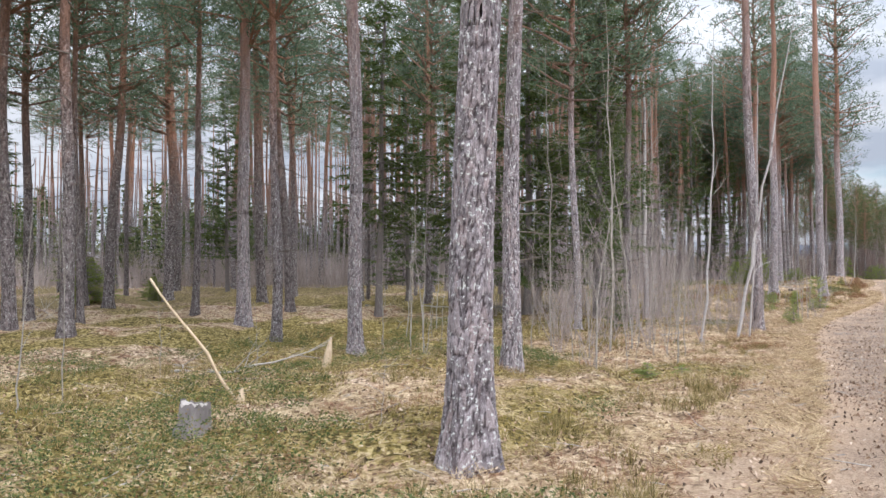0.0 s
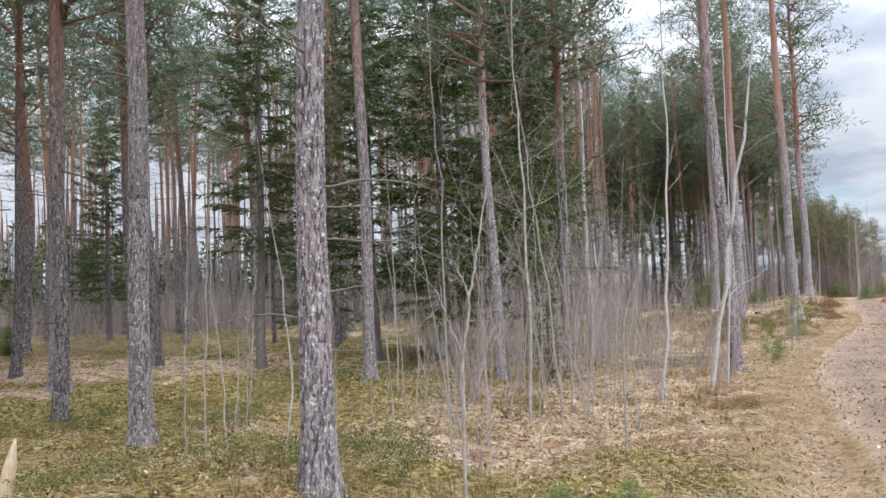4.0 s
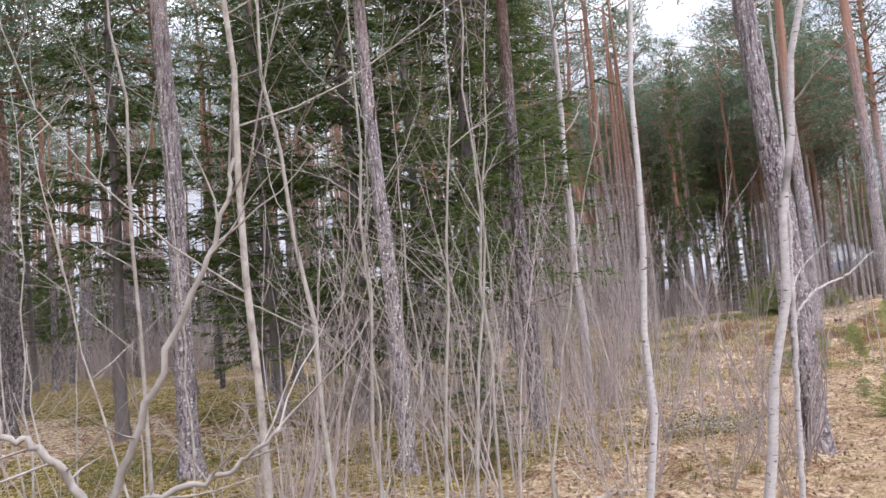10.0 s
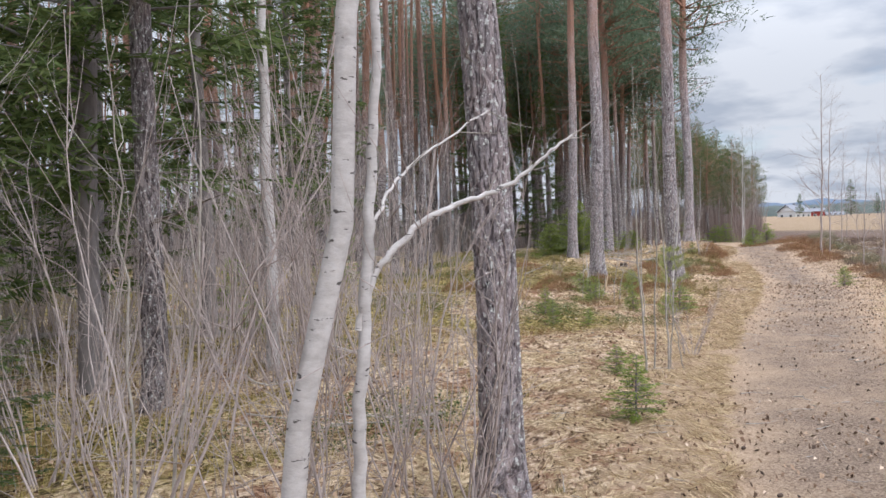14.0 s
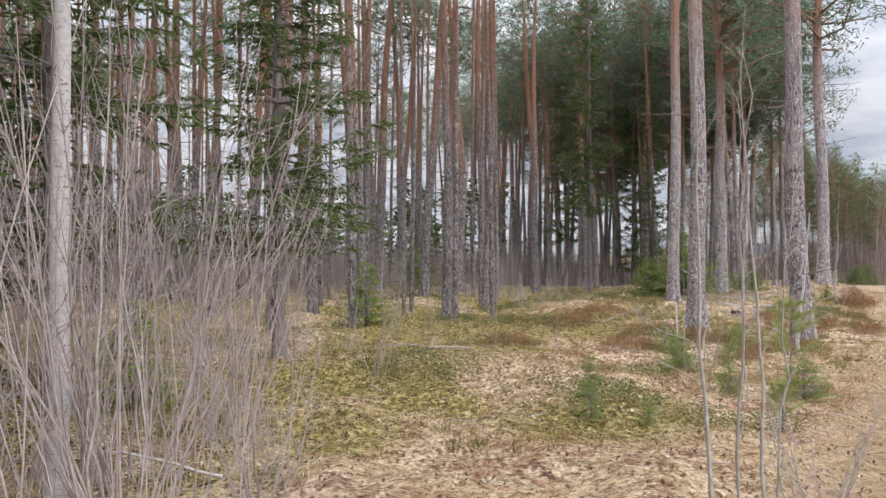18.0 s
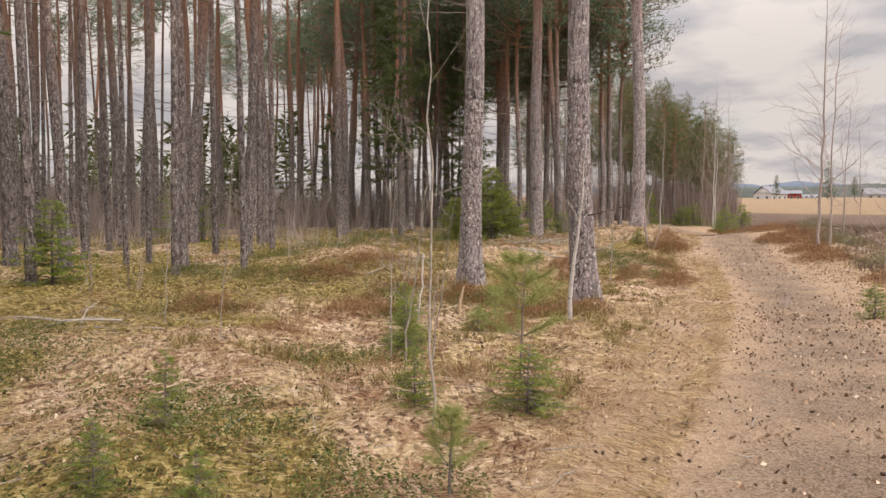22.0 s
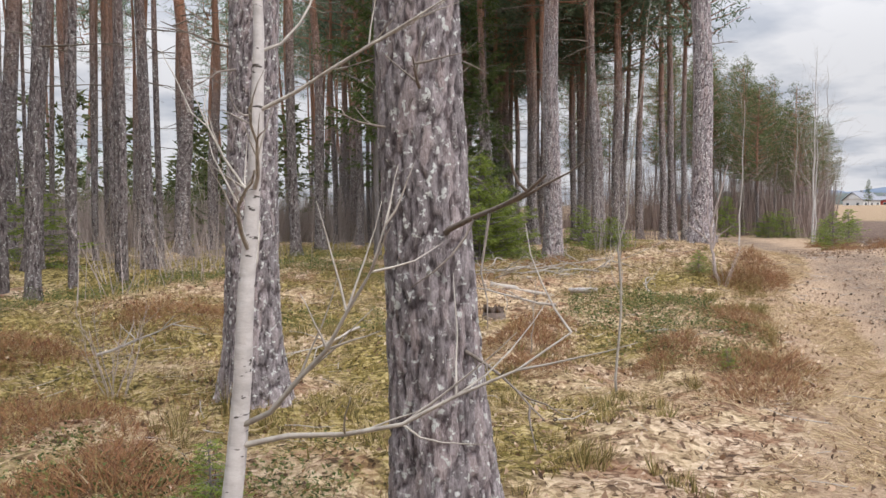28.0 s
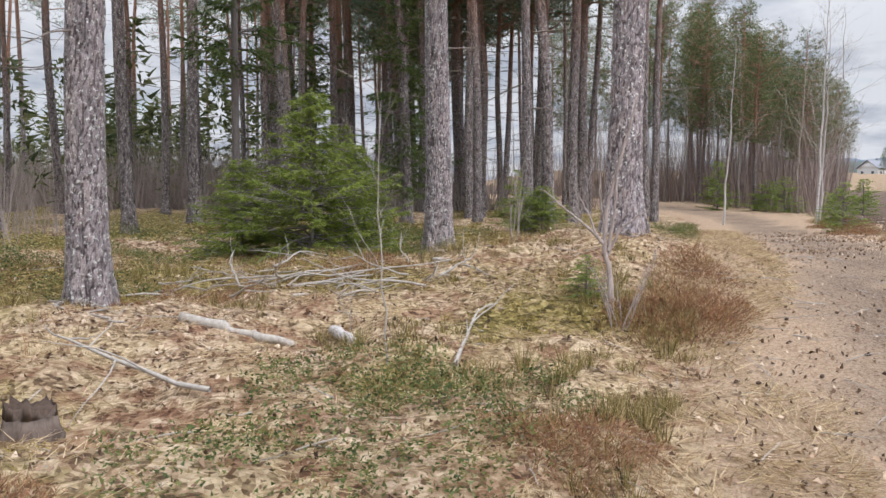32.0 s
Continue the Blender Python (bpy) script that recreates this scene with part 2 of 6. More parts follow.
def ground_material():
    m, nt, b = nodes_of("forest_ground")
    v, raw = coords(nt)
    n1 = noise_node(nt, raw, 1.3, 5, 0.6)
    n2 = noise_node(nt, raw, 9.0, 5, 0.65)
    n3 = noise_node(nt, raw, 48.0, 5, 0.75)
    n5 = noise_node(nt, raw, 3.4, 4, 0.6)

    def flakes(scale, squash):
        vv, _ = coords(nt, squash)
        c = nd(nt, "ShaderNodeTexVoronoi", Scale=scale, Randomness=1.0)
        nt.links.new(vv, c.inputs["Vector"])
        g = nt.nodes.new("ShaderNodeSeparateColor")
        nt.links.new(c.outputs["Color"], g.inputs[0])
        return g.outputs[0], c.outputs["Distance"]

    c1, d1 = flakes(24.0, (1, 0.6, 1))
    c2, d2 = flakes(41.0, (0.55, 1, 1))
    grain = math_node(nt, "ADD", math_node(nt, "MULTIPLY", c1, 0.4), math_node(nt, "ADD", math_node(nt, "MULTIPLY", c2, 0.35), math_node(nt, "MULTIPLY", n3, 0.3)))
    litter = ramp(nt, grain, [(0.2, (0.05, 0.029, 0.021)), (0.40, (0.26, 0.172, 0.115)), (0.56, (0.52, 0.375, 0.26)), (0.8, (0.78, 0.63, 0.48))])
    moss = ramp(nt, grain, [(0.2, (0.035, 0.028, 0.012)), (0.45, (0.165, 0.13, 0.045)), (0.62, (0.335, 0.26, 0.095)), (0.82, (0.56, 0.45, 0.22))])
    grass = ramp(nt, grain, [(0.2, (0.14, 0.088, 0.05)), (0.48, (0.50, 0.375, 0.225)), (0.8, (0.78, 0.63, 0.43))])
    red = ramp(nt, grain, [(0.2, (0.09, 0.045, 0.03)), (0.5, (0.27, 0.14, 0.085)), (0.8, (0.43, 0.27, 0.17))])
    mossy = map_range(nt, math_node(nt, "ADD", attribute(nt, "moss"), math_node(nt, "MULTIPLY", math_node(nt, "SUBTRACT", n2, 0.5), 0.9)), 0.35, 0.65)
    col = mix(nt, map_range(nt, n1, 0.42, 0.6), litter, grass)
    col = mix(nt, math_node(nt, "MULTIPLY", map_range(nt, n5, 0.50, 0.60), 0.85), col, red)
    col = mix(nt, mossy, col, moss)
    c3, d3 = flakes(75.0, (1, 1, 1))
    dust = math_node(nt, "ADD", math_node(nt, "MULTIPLY", c3, 0.35), math_node(nt, "ADD", math_node(nt, "MULTIPLY", n3, 0.5), math_node(nt, "MULTIPLY", n2, 0.25)))
    dirt = ramp(nt, dust, [(0.25, (0.06, 0.042, 0.033)), (0.42, (0.19, 0.138, 0.106)), (0.58, (0.305, 0.227, 0.172)), (0.85, (0.46, 0.355, 0.27))])
    sand = ramp(nt, dust, [(0.25, (0.19, 0.125, 0.085)), (0.42, (0.39, 0.275, 0.19)), (0.58, (0.50, 0.365, 0.255)), (0.85, (0.62, 0.475, 0.35))])
    tread = map_range(nt, math_node(nt, "ADD", attribute(nt, "tread"), math_node(nt, "ADD", math_node(nt, "MULTIPLY", math_node(nt, "SUBTRACT", n2, 0.5), 0.7), math_node(nt, "MULTIPLY", math_node(nt, "SUBTRACT", n1, 0.5), 2.0))), 0.25, 1.15)
    road = mix(nt, tread, sand, dirt)
    onpath = map_range(nt, math_node(nt, "ADD", attribute(nt, "path"), math_node(nt, "MULTIPLY", math_node(nt, "SUBTRACT", n2, 0.5), 1.0)), 0.25, 0.75)
    col = mix(nt, onpath, col, road)
    heath = ramp(nt, n2, [(0.3, (0.075, 0.05, 0.042)), (0.5, (0.15, 0.105, 0.085)), (0.7, (0.25, 0.19, 0.145))])
    field = ramp(nt, n1, [(0.3, (0.225, 0.16, 0.105)), (0.6, (0.30, 0.22, 0.145)), (0.8, (0.36, 0.275, 0.19))])
    col = mix(nt, attribute(nt, "heath"), col, heath)
    col = mix(nt, attribute(nt, "field"), col, field)
    nt.links.new(col, b.inputs["Base Color"])
    b.inputs["Roughness"].default_value = 0.95
    b.inputs["Specular IOR Level"].default_value = 0.1
    bump(nt, b, math_node(nt, "ADD", n3, math_node(nt, "ADD", math_node(nt, "MULTIPLY", n2, 1.5), math_node(nt, "MULTIPLY", grain, 0.8))), 0.9, 0.03)
    return m


BARK = bark_pine("pine_bark", (0.385, 0.345, 0.365), (0.46, 0.25, 0.175), 4.8, 9.0, True)
BARK_FAR = bark_pine("slim_pine_bark", (0.30, 0.265, 0.27), (0.44, 0.235, 0.155), 4.2, 8.5)
DEADWOOD = bark_plain("dead_twig", (0.26, 0.22, 0.19), (0.14, 0.115, 0.10))
GREYWOOD = bark_plain("bleached_wood", (0.50, 0.46, 0.42), (0.28, 0.25, 0.22))
SPLINTER = bark_plain("split_wood", (0.66, 0.52, 0.36), (0.45, 0.33, 0.22), 30)
BIRCH = bark_plain("birch_bark", (0.57, 0.54, 0.53), (0.42, 0.39, 0.38), 18, (1, 1, 2), 0.15, (0.07, 0.06, 0.055))
SAPBARK = bark_plain("young_birch_bark", (0.47, 0.43, 0.385), (0.22, 0.19, 0.165), 22, (1, 1, 0.6), 0.45)
TWIGBARK = bark_plain("shrub_bark", (0.47, 0.40, 0.375), (0.27, 0.22, 0.205), 30)
SPRUCEBARK = bark_plain("spruce_bark", (0.25, 0.225, 0.22), (0.15, 0.13, 0.125), 22)
PINE_N = leafy("pine_needles", [(0.0, (0.085, 0.13, 0.080)), (0.5, (0.145, 0.20, 0.125)), (1.0, (0.23, 0.28, 0.19))], 0.6, 0.4)
SPRUCE_N = leafy("spruce_needles", [(0.0, (0.05, 0.08, 0.025)), (0.5, (0.11, 0.155, 0.050)), (1.0, (0.19, 0.235, 0.085))], 0.6, 0.45)
YOUNG_N = leafy("young_spruce_needles", [(0.0, (0.11, 0.175, 0.03)), (0.5, (0.24, 0.325, 0.065)), (1.0, (0.40, 0.46, 0.13))], 0.6, 0.5)
HEATHER_M = leafy("heather", [(0.0, (0.09, 0.045, 0.032)), (0.35, (0.26, 0.125, 0.07)), (0.7, (0.38, 0.20, 0.105)), (0.9, (0.30, 0.235, 0.10)), (1.0, (0.50, 0.39, 0.26))], 0.85, 0.25)
BERRY_M = leafy("berry_shrub", [(0.0, (0.035, 0.055, 0.018)), (0.45, (0.10, 0.135, 0.04)), (0.8, (0.22, 0.235, 0.08)), (1.0, (0.26, 0.14, 0.07))], 0.45, 0.3)
MOSS_M = leafy("moss", [(0.0, (0.06, 0.058, 0.016)), (0.45, (0.235, 0.185, 0.055)), (0.8, (0.44, 0.34, 0.12)), (1.0, (0.60, 0.46, 0.23))], 0.9, 0.25, 1.6)
GRASS_M = leafy("dry_grass", [(0.0, (0.19, 0.12, 0.065)), (0.5, (0.50, 0.38, 0.225)), (1.0, (0.76, 0.62, 0.41))], 0.8, 0.3)
TUFT_M = leafy("tufts", [(0.0, (0.06, 0.045, 0.02)), (0.35, (0.17, 0.16, 0.045)), (0.7, (0.32, 0.23, 0.10)), (1.0, (0.60, 0.48, 0.25))])
LEAF_M = leafy("fallen_leaf", [(0.0, (0.045, 0.028, 0.02)), (0.4, (0.20, 0.12, 0.075)), (0.85, (0.48, 0.335, 0.23)), (1.0, (0.76, 0.63, 0.50))], 0.7, 0.15)
BEND_N = leafy("bend_needles", [(0.0, (0.06, 0.085, 0.035)), (0.5, (0.125, 0.15, 0.06)), (1.0, (0.22, 0.23, 0.10))], 0.6, 0.35)
THICKET_M = bark_plain("thicket_twigs", (0.33, 0.255, 0.225), (0.20, 0.15, 0.135), 30)
SCRUB_M = leafy("low_scrub", [(0.0, (0.10, 0.105, 0.06)), (0.5, (0.20, 0.20, 0.12)), (1.0, (0.32, 0.29, 0.19))], 0.8, 0.2)
BUSH_N = leafy("spruce_bush_needles", [(0.0, (0.10, 0.145, 0.028)), (0.5, (0.22, 0.285, 0.055)), (1.0, (0.37, 0.42, 0.11))], 0.6, 0.4)
ROTTEN = bark_plain("rotten_wood", (0.17, 0.13, 0.11), (0.06, 0.045, 0.038), 25)
DEBRIS_M = leafy("path_crumbs", [(0.0, (0.07, 0.046, 0.034)), (0.6, (0.21, 0.145, 0.10)), (1.0, (0.50, 0.39, 0.28))], 0.9, 0.0)
PINELET_N = leafy("young_pine_needles", [(0.0, (0.20, 0.235, 0.075)), (0.5, (0.34, 0.37, 0.13)), (1.0, (0.48, 0.49, 0.22))], 0.6, 0.45)
GROUND = ground_material()
CONE_M = painted("pine_cone", (0.075, 0.05, 0.038), 0.3, 60)


# geometry helpers ----------------------------------------------------------
rng = np.random.default_rng(7)


def hash3(i, j, k, seed):
    n = (i * 374761393 + j * 668265263 + k * 1274126177 + seed * 974634777) & 0xFFFFFFFF
    n = ((n ^ (n >> 13)) * 1274126177) & 0xFFFFFFFF
    return ((n ^ (n >> 16)) & 0xFFFF) / 65535.0


def vnoise(x, y, z=0.0, seed=0):
    """Smooth value noise, 0 to 1."""
    x, y, z = np.broadcast_arrays(np.asarray(x, float), np.asarray(y, float), np.asarray(z, float))
    i, j, k = (np.floor(q).astype(np.int64) for q in (x, y, z))
    u, v, w = x - i, y - j, z - k
    u, v, w = (q * q * (3 - 2 * q) for q in (u, v, w))
    r = 0
    for a in (0, 1):
        for b in (0, 1):
            for c in (0, 1):
                r = r + hash3(i + a, j + b, k + c, seed) * (u if a else 1 - u) * (v if b else 1 - v) * (w if c else 1 - w)
    return r


def smooth(a, b, x):
    u = np.clip((np.asarray(x, float) - a) / (b - a), 0, 1)
    return u * u * (3 - 2 * u)


def mesh_of(name, V, F, mat, smooth_shade=True):
    V, F = np.asarray(V, np.float32), np.asarray(F, np.int32)
    me = bpy.data.meshes.new(name)
    me.vertices.add(len(V))
    me.vertices.foreach_set("co", V.ravel())
    me.loops.add(F.size)
    me.loops.foreach_set("vertex_index", F.ravel())
    me.polygons.add(len(F))
    me.polygons.foreach_set("loop_start", np.arange(0, F.size, F.shape[1], dtype=np.int32))
    me.update(calc_edges=True)
    if smooth_shade:
        me.polygons.foreach_set("use_smooth", np.ones(len(F), bool))
    me.materials.append(mat)
    return me


class Soup:
    """Collects triangles of one material."""

    def __init__(self):
        self.v, self.f, self.n = [], [], 0

    def add(self, V, F):
        self.v.append(np.asarray(V, float))
        self.f.append(np.asarray(F, int) + self.n)
        self.n += len(V)

    def mesh(self, name, mat, smooth_shade=True):
        return mesh_of(name, np.concatenate(self.v), np.concatenate(self.f), mat, smooth_shade)


def tube(P, R, sides=6):
    P, R = np.asarray(P, float), np.asarray(R, float)
    n = len(P)
    t = np.gradient(P, axis=0)
    t /= np.linalg.norm(t, axis=1)[:, None] + 1e-9
    d = P[-1] - P[0]
    ref = np.array([1.0, 0.1, 0.0]) if abs(d[2]) > 0.7 * np.linalg.norm(d) else np.array([0, 0, 1.0])
    u = np.cross(t, ref)
    u /= np.linalg.norm(u, axis=1)[:, None] + 1e-9
    w = np.cross(t, u)
    a = np.linspace(0, 2 * np.pi, sides, endpoint=False)
    V = (P[:, None, :] + R[:, None, None] * (np.cos(a)[None, :, None] * u[:, None, :] + np.sin(a)[None, :, None] * w[:, None, :])).reshape(-1, 3)
    i, j = np.meshgrid(np.arange(n - 1), np.arange(sides), indexing="ij")
    a0, a1 = i * sides + j, i * sides + (j + 1) % sides
    F = np.concatenate([np.stack([a0, a1, a1 + sides], -1).reshape(-1, 3), np.stack([a0, a1 + sides, a0 + sides], -1).reshape(-1, 3)])
    tip = len(V)
    V = np.vstack([V, P[-1] + t[-1] * R[-1]])
    k = np.arange(sides)
    F = np.vstack([F, np.stack([(n - 1) * sides + k, (n - 1) * sides + (k + 1) % sides, np.full(sides, tip)], -1)])
    return V, F


def bent(start, way, length, n, r, wob=0.08, lift=0.0, rr=None):
    """A wandering line of n points from start along way."""
    rr = rr or rng
    way = np.asarray(way, float) / np.linalg.norm(way)
    pts = [np.asarray(start, float)]
    step = length / (n - 1)
    for _ in range(n - 1):
        way = way + rr.normal(0, wob, 3) + np.array([0, 0, lift])
        way /= np.linalg.norm(way)
        pts.append(pts[-1] + way * step)
    return np.array(pts), np.linspace(r, r * 0.25, n)


def blades(base, way, length, width, rr=None):
    """Thin triangles: arrays of base points, directions, lengths and widths."""
    rr = rr or rng
    n = len(base)
    way = way / (np.linalg.norm(way, axis=1)[:, None] + 1e-9)
    side = np.cross(way, rr.normal(size=(n, 3)))
    side /= np.linalg.norm(side, axis=1)[:, None] + 1e-9
    L, W = np.broadcast_to(length, n)[:, None], np.broadcast_to(width, n)[:, None]
    V = np.stack([base - side * W / 2, base + side * W / 2, base + way * L], 1).reshape(-1, 3)
    return V, np.arange(3 * n).reshape(-1, 3)


def part(name, data, parent, label="", at=None):
    ob = new(name, data)
    ob.parent = parent
    if at is not None:
        ob.matrix_local = at
    if label:
        tagged(ob, label)
    return ob


# the lie of the land ----------------------------------------------------------
def lift(x, y):
    """Broad height of the ground."""
    x, y = np.asarray(x, float), np.asarray(y, float)

    def mound(a, cx, cy, r):
        return a * np.exp(-((x - cx) ** 2 + (y - cy) ** 2) / (2 * r * r))

    z = mound(0.22, 0.6, 8.5, 3.8) + mound(-0.25, 1, 18, 6) + mound(-0.10, 15.5, 26, 3) + 0.35 * smooth(33, 47, y) + mound(0.12, 19, 42, 3) + mound(0.50, 24.7, 43.8, 1.3) + mound(0.45, 31.0, 42.5, 3.5)
    return z + 0.0135 * np.maximum(0, np.hypot(x - 10, y - 20) - 45) * smooth(-20, 20, x - 0.3 * y)


WAY_X = np.array([-14.4, -7.4, -1.9, 3.75, 6.7, 10.2, 12.6, 15.3, 18.6, 22.6, 25.8, 28.6, 31.6, 34.6, 36.3, 36.8, 34.0, 26.0, 10.0])
WAY_Y = np.array([-30.0, -16.0, -4.5, 5.6, 10.9, 17.5, 21.2, 25.0, 28.9, 34.2, 39.4, 44.7, 50.2, 56.5, 62.0, 69.0, 80.0, 98.0, 120.0])
HALF = 1.55


def _fine():
    s = np.concatenate([[0], np.cumsum(np.hypot(np.diff(WAY_X), np.diff(WAY_Y)))])
    q = np.linspace(0, s[-1], 900)
    x, y = np.interp(q, s, WAY_X), np.interp(q, s, WAY_Y)
    k = np.ones(25) / 25
    for _ in range(2):
        x[12:-12], y[12:-12] = np.convolve(x, k, "valid"), np.convolve(y, k, "valid")
    return x, y


PX, PY = _fine()


def from_path(x, y):
    """Signed distance from the path's middle: positive on the open, right-hand side."""
    x, y = np.ravel(np.asarray(x, float)), np.ravel(np.asarray(y, float))
    out, side = np.empty(len(x)), np.empty(len(x))
    tx, ty = np.gradient(PX), np.gradient(PY)
    for a in range(0, len(x), 20000):
        b = slice(a, a + 20000)
        d = (x[b, None] - PX) ** 2 + (y[b, None] - PY) ** 2
        i = d.argmin(1)
        out[b] = np.sqrt(d[np.arange(len(i)), i])
        side[b] = np.sign((x[b] - PX[i]) * ty[i] - (y[b] - PY[i]) * tx[i])
    return out * side


def relief(x, y, d):
    """Hummocks of moss and the trodden hollow of the path."""
    off = smooth(1.2, 2.6, np.abs(d))
    far = 1 - smooth(40, 70, np.hypot(x - 12, y - 22))
    z = (0.24 * (vnoise(x * 0.55, y * 0.55, 0, 3) - 0.5) + 0.18 * (vnoise(x * 1.7, y * 1.7, 0, 4) - 0.5) + 0.09 * (vnoise(x * 5, y * 5, 0, 5) - 0.5)) * (0.15 + 0.85 * off) * far
    return z - 0.05 * (1 - smooth(0.3, 1.7, np.abs(d))) * far + 0.012 * (vnoise(x * 9, y * 9, 0, 6) - 0.5) * far


def ground_z(x, y):
    x, y = np.atleast_1d(np.asarray(x, float)), np.atleast_1d(np.asarray(y, float))
    return lift(x, y) + relief(x, y, from_path(x, y))


def gz(x, y):
    return float(ground_z(x, y)[0])


def axis(lo, hi, step, out):
    core = np.arange(lo, hi + 1e-6, step)
    grow = np.cumsum(step * 1.13 ** np.arange(1, 80))
    grow = grow[: np.searchsorted(grow, out) + 1]
    return np.concatenate([lo - grow[::-1], core, hi + grow])


def moss_amount(x, y, d):
    a = 0.40 + 1.1 * (vnoise(x * 0.33, y * 0.33, 0, 11) - 0.5) + 1.2 * (vnoise(x * 0.9, y * 0.9, 0, 12) - 0.5) + 0.14 * smooth(14, 9, y) + 0.12 * smooth(29, 34, y)
    return np.clip(a - 0.7 * (1 - smooth(1.6, 3.8, np.abs(d))) + 0.22 * smooth(4, 9, np.abs(d)), 0, 1)


def build_ground():
    gx, gy = axis(-6, 34, 0.19, 1500), axis(1, 54, 0.19, 1500)
    X, Y = np.meshgrid(gx, gy, indexing="ij")
    x, y = X.ravel(), Y.ravel()
    d = from_path(x, y)
    z = lift(x, y) + relief(x, y, d)
    n, m = X.shape
    i, j = np.meshgrid(np.arange(n - 1), np.arange(m - 1), indexing="ij")
    a = (i * m + j).ravel()
    me = mesh_of("ground", np.stack([x, y, z], 1), np.stack([a, a + m, a + m + 1, a + 1], 1), GROUND)
    ad = np.abs(d - 0.1 + 0.35 * (vnoise(x * 0.7, y * 0.7, 0, 21) - 0.5))
    masks = {
        "path": 1 - smooth(HALF - 0.35, HALF + 0.75, ad),
        "tread": 1 - smooth(0.25, 1.25, ad),
        "moss": moss_amount(x, y, d),
        "heath": smooth(2.2, 4.2, d + 0.9 * (vnoise(x * 0.8, y * 0.8, 0, 22) - 0.5)) * (1 - smooth(26, 34, d)) + 0.4 * smooth(14, 30, -d) * (1 - smooth(52, 60, -d)),
        "field": smooth(26, 34, d) + smooth(52, 60, -d),
    }
    for k, val in masks.items():
        me.attributes.new(k, "FLOAT", "POINT").data.foreach_set("value", val.astype(np.float32))
    return tagged(new("ground", me), "mossy forest floor with a trodden dirt path and a stubble field", "ground", kind="structure")


build_ground()


# trees ----------------------------------------------------------
def bark_plates(A, Z, d, seed, wide=0.046, tall=0.17):
    """Irregular plates round a trunk: 0 in the cracks to 1 on the plates, and a random tone for each plate."""
    n = max(8, int(round(math.pi * d / wide)))
    ux, uy = np.cos(A), np.sin(A)
    u = A / (2 * np.pi) * n + 0.9 * (vnoise(ux * 2 + 9, uy * 2 + 9, Z * 5, seed + 5) - 0.5)
    v = Z / tall + 1.2 * (vnoise(ux * 4 + 5, uy * 4 + 5, Z * 3, seed + 6) - 0.5)
    f1, f2, tone = np.full(u.shape, 9.0), np.full(u.shape, 9.0), np.zeros(u.shape)
    for i in (-1, 0, 1):
        for j in (-1, 0, 1):
            ci, cj = np.floor(u).astype(np.int64) + i, np.floor(v).astype(np.int64) + j
            q = np.hypot(u - ci - hash3(ci % n, cj + 50, 0, seed), v - cj - hash3(ci % n, cj + 50, 1, seed))
            t = hash3(ci % n, cj + 50, 2, seed)
            near = q < f1
            f2 = np.where(near, f1, np.minimum(f2, q))
            tone = np.where(near, t, tone)
            f1 = np.where(near, q, f1)
    return smooth(0.0, 0.27, f2 - f1), tone


def trunk_mesh(name, h, d, seed, sides=10, rings=16, bark=0.0, curve=0.15, mat=None, top=0.12, flare=0.45, zs=None):
    """A tapered trunk with a flared foot; bark > 0 cuts furrows of that depth."""
    rr = np.random.default_rng(seed)
    z = zs if zs is not None else np.concatenate([[-0.25, -0.05], np.linspace(0.05, 1, rings) ** 1.3 * h])
    rings = len(z)
    zp = np.maximum(z, 0)
    r = d / 2 * ((1 - zp / h) ** 0.75 * (1 - top) + top) * (1 + flare * np.exp(-zp / (0.9 * d)))
    ph = rr.uniform(0, 6.28, 4)
    cx = curve * (np.sin(zp / h * 3.1 + ph[0]) - np.sin(ph[0])) + 0.03 * np.sin(zp * 0.9 + ph[1]) - 0.03 * np.sin(ph[1])
    cy = curve * (np.sin(zp / h * 2.7 + ph[2]) - np.sin(ph[2])) + 0.03 * np.sin(zp * 0.8 + ph[3]) - 0.03 * np.sin(ph[3])
    a = np.linspace(0, 2 * np.pi, sides, endpoint=False)
    Z, A = np.meshgrid(z, a, indexing="ij")
    rad = np.repeat(r[:, None], sides, 1)
    lobes = 1 + 0.14 * np.exp(-np.maximum(Z, 0) / (1.1 * d)) * np.sin(A * 5 + ph[0]) + 0.03 * np.sin(A * 2 + Z * 0.6 + ph[1])
    rad = rad * lobes
    if bark:
        plate, tone = bark_plates(A, Z, d, seed)
        rough = (1 - plate) * 0.9 + 0.5 * tone + 0.6 * vnoise(np.cos(A) * d * 60, np.sin(A) * d * 60, Z * 40, seed + 2)
        rad = rad - bark * rough * (1 - 0.75 * smooth(3, 8, Z))
    X = cx[:, None] + rad * np.cos(A)
    Y = cy[:, None] + rad * np.sin(A)
    V = np.stack([X, Y, Z], -1).reshape(-1, 3)
    i, j = np.meshgrid(np.arange(rings - 1), np.arange(sides), indexing="ij")
    p, q = i * sides + j, i * sides + (j + 1) % sides
    F = np.stack([p, q, q + sides, p + sides], -1).reshape(-1, 4)
    me = mesh_of(name, V, F, mat or BARK)
    if bark:
        for key, val in (("plate", plate), ("tone", tone)):
            me.attributes.new(key, "FLOAT", "POINT").data.foreach_set("value", np.ascontiguousarray(val, np.float32).ravel())
    return me, (lambda zz: (np.interp(zz, z, cx), np.interp(zz, z, cy), np.interp(zz, z, r)))


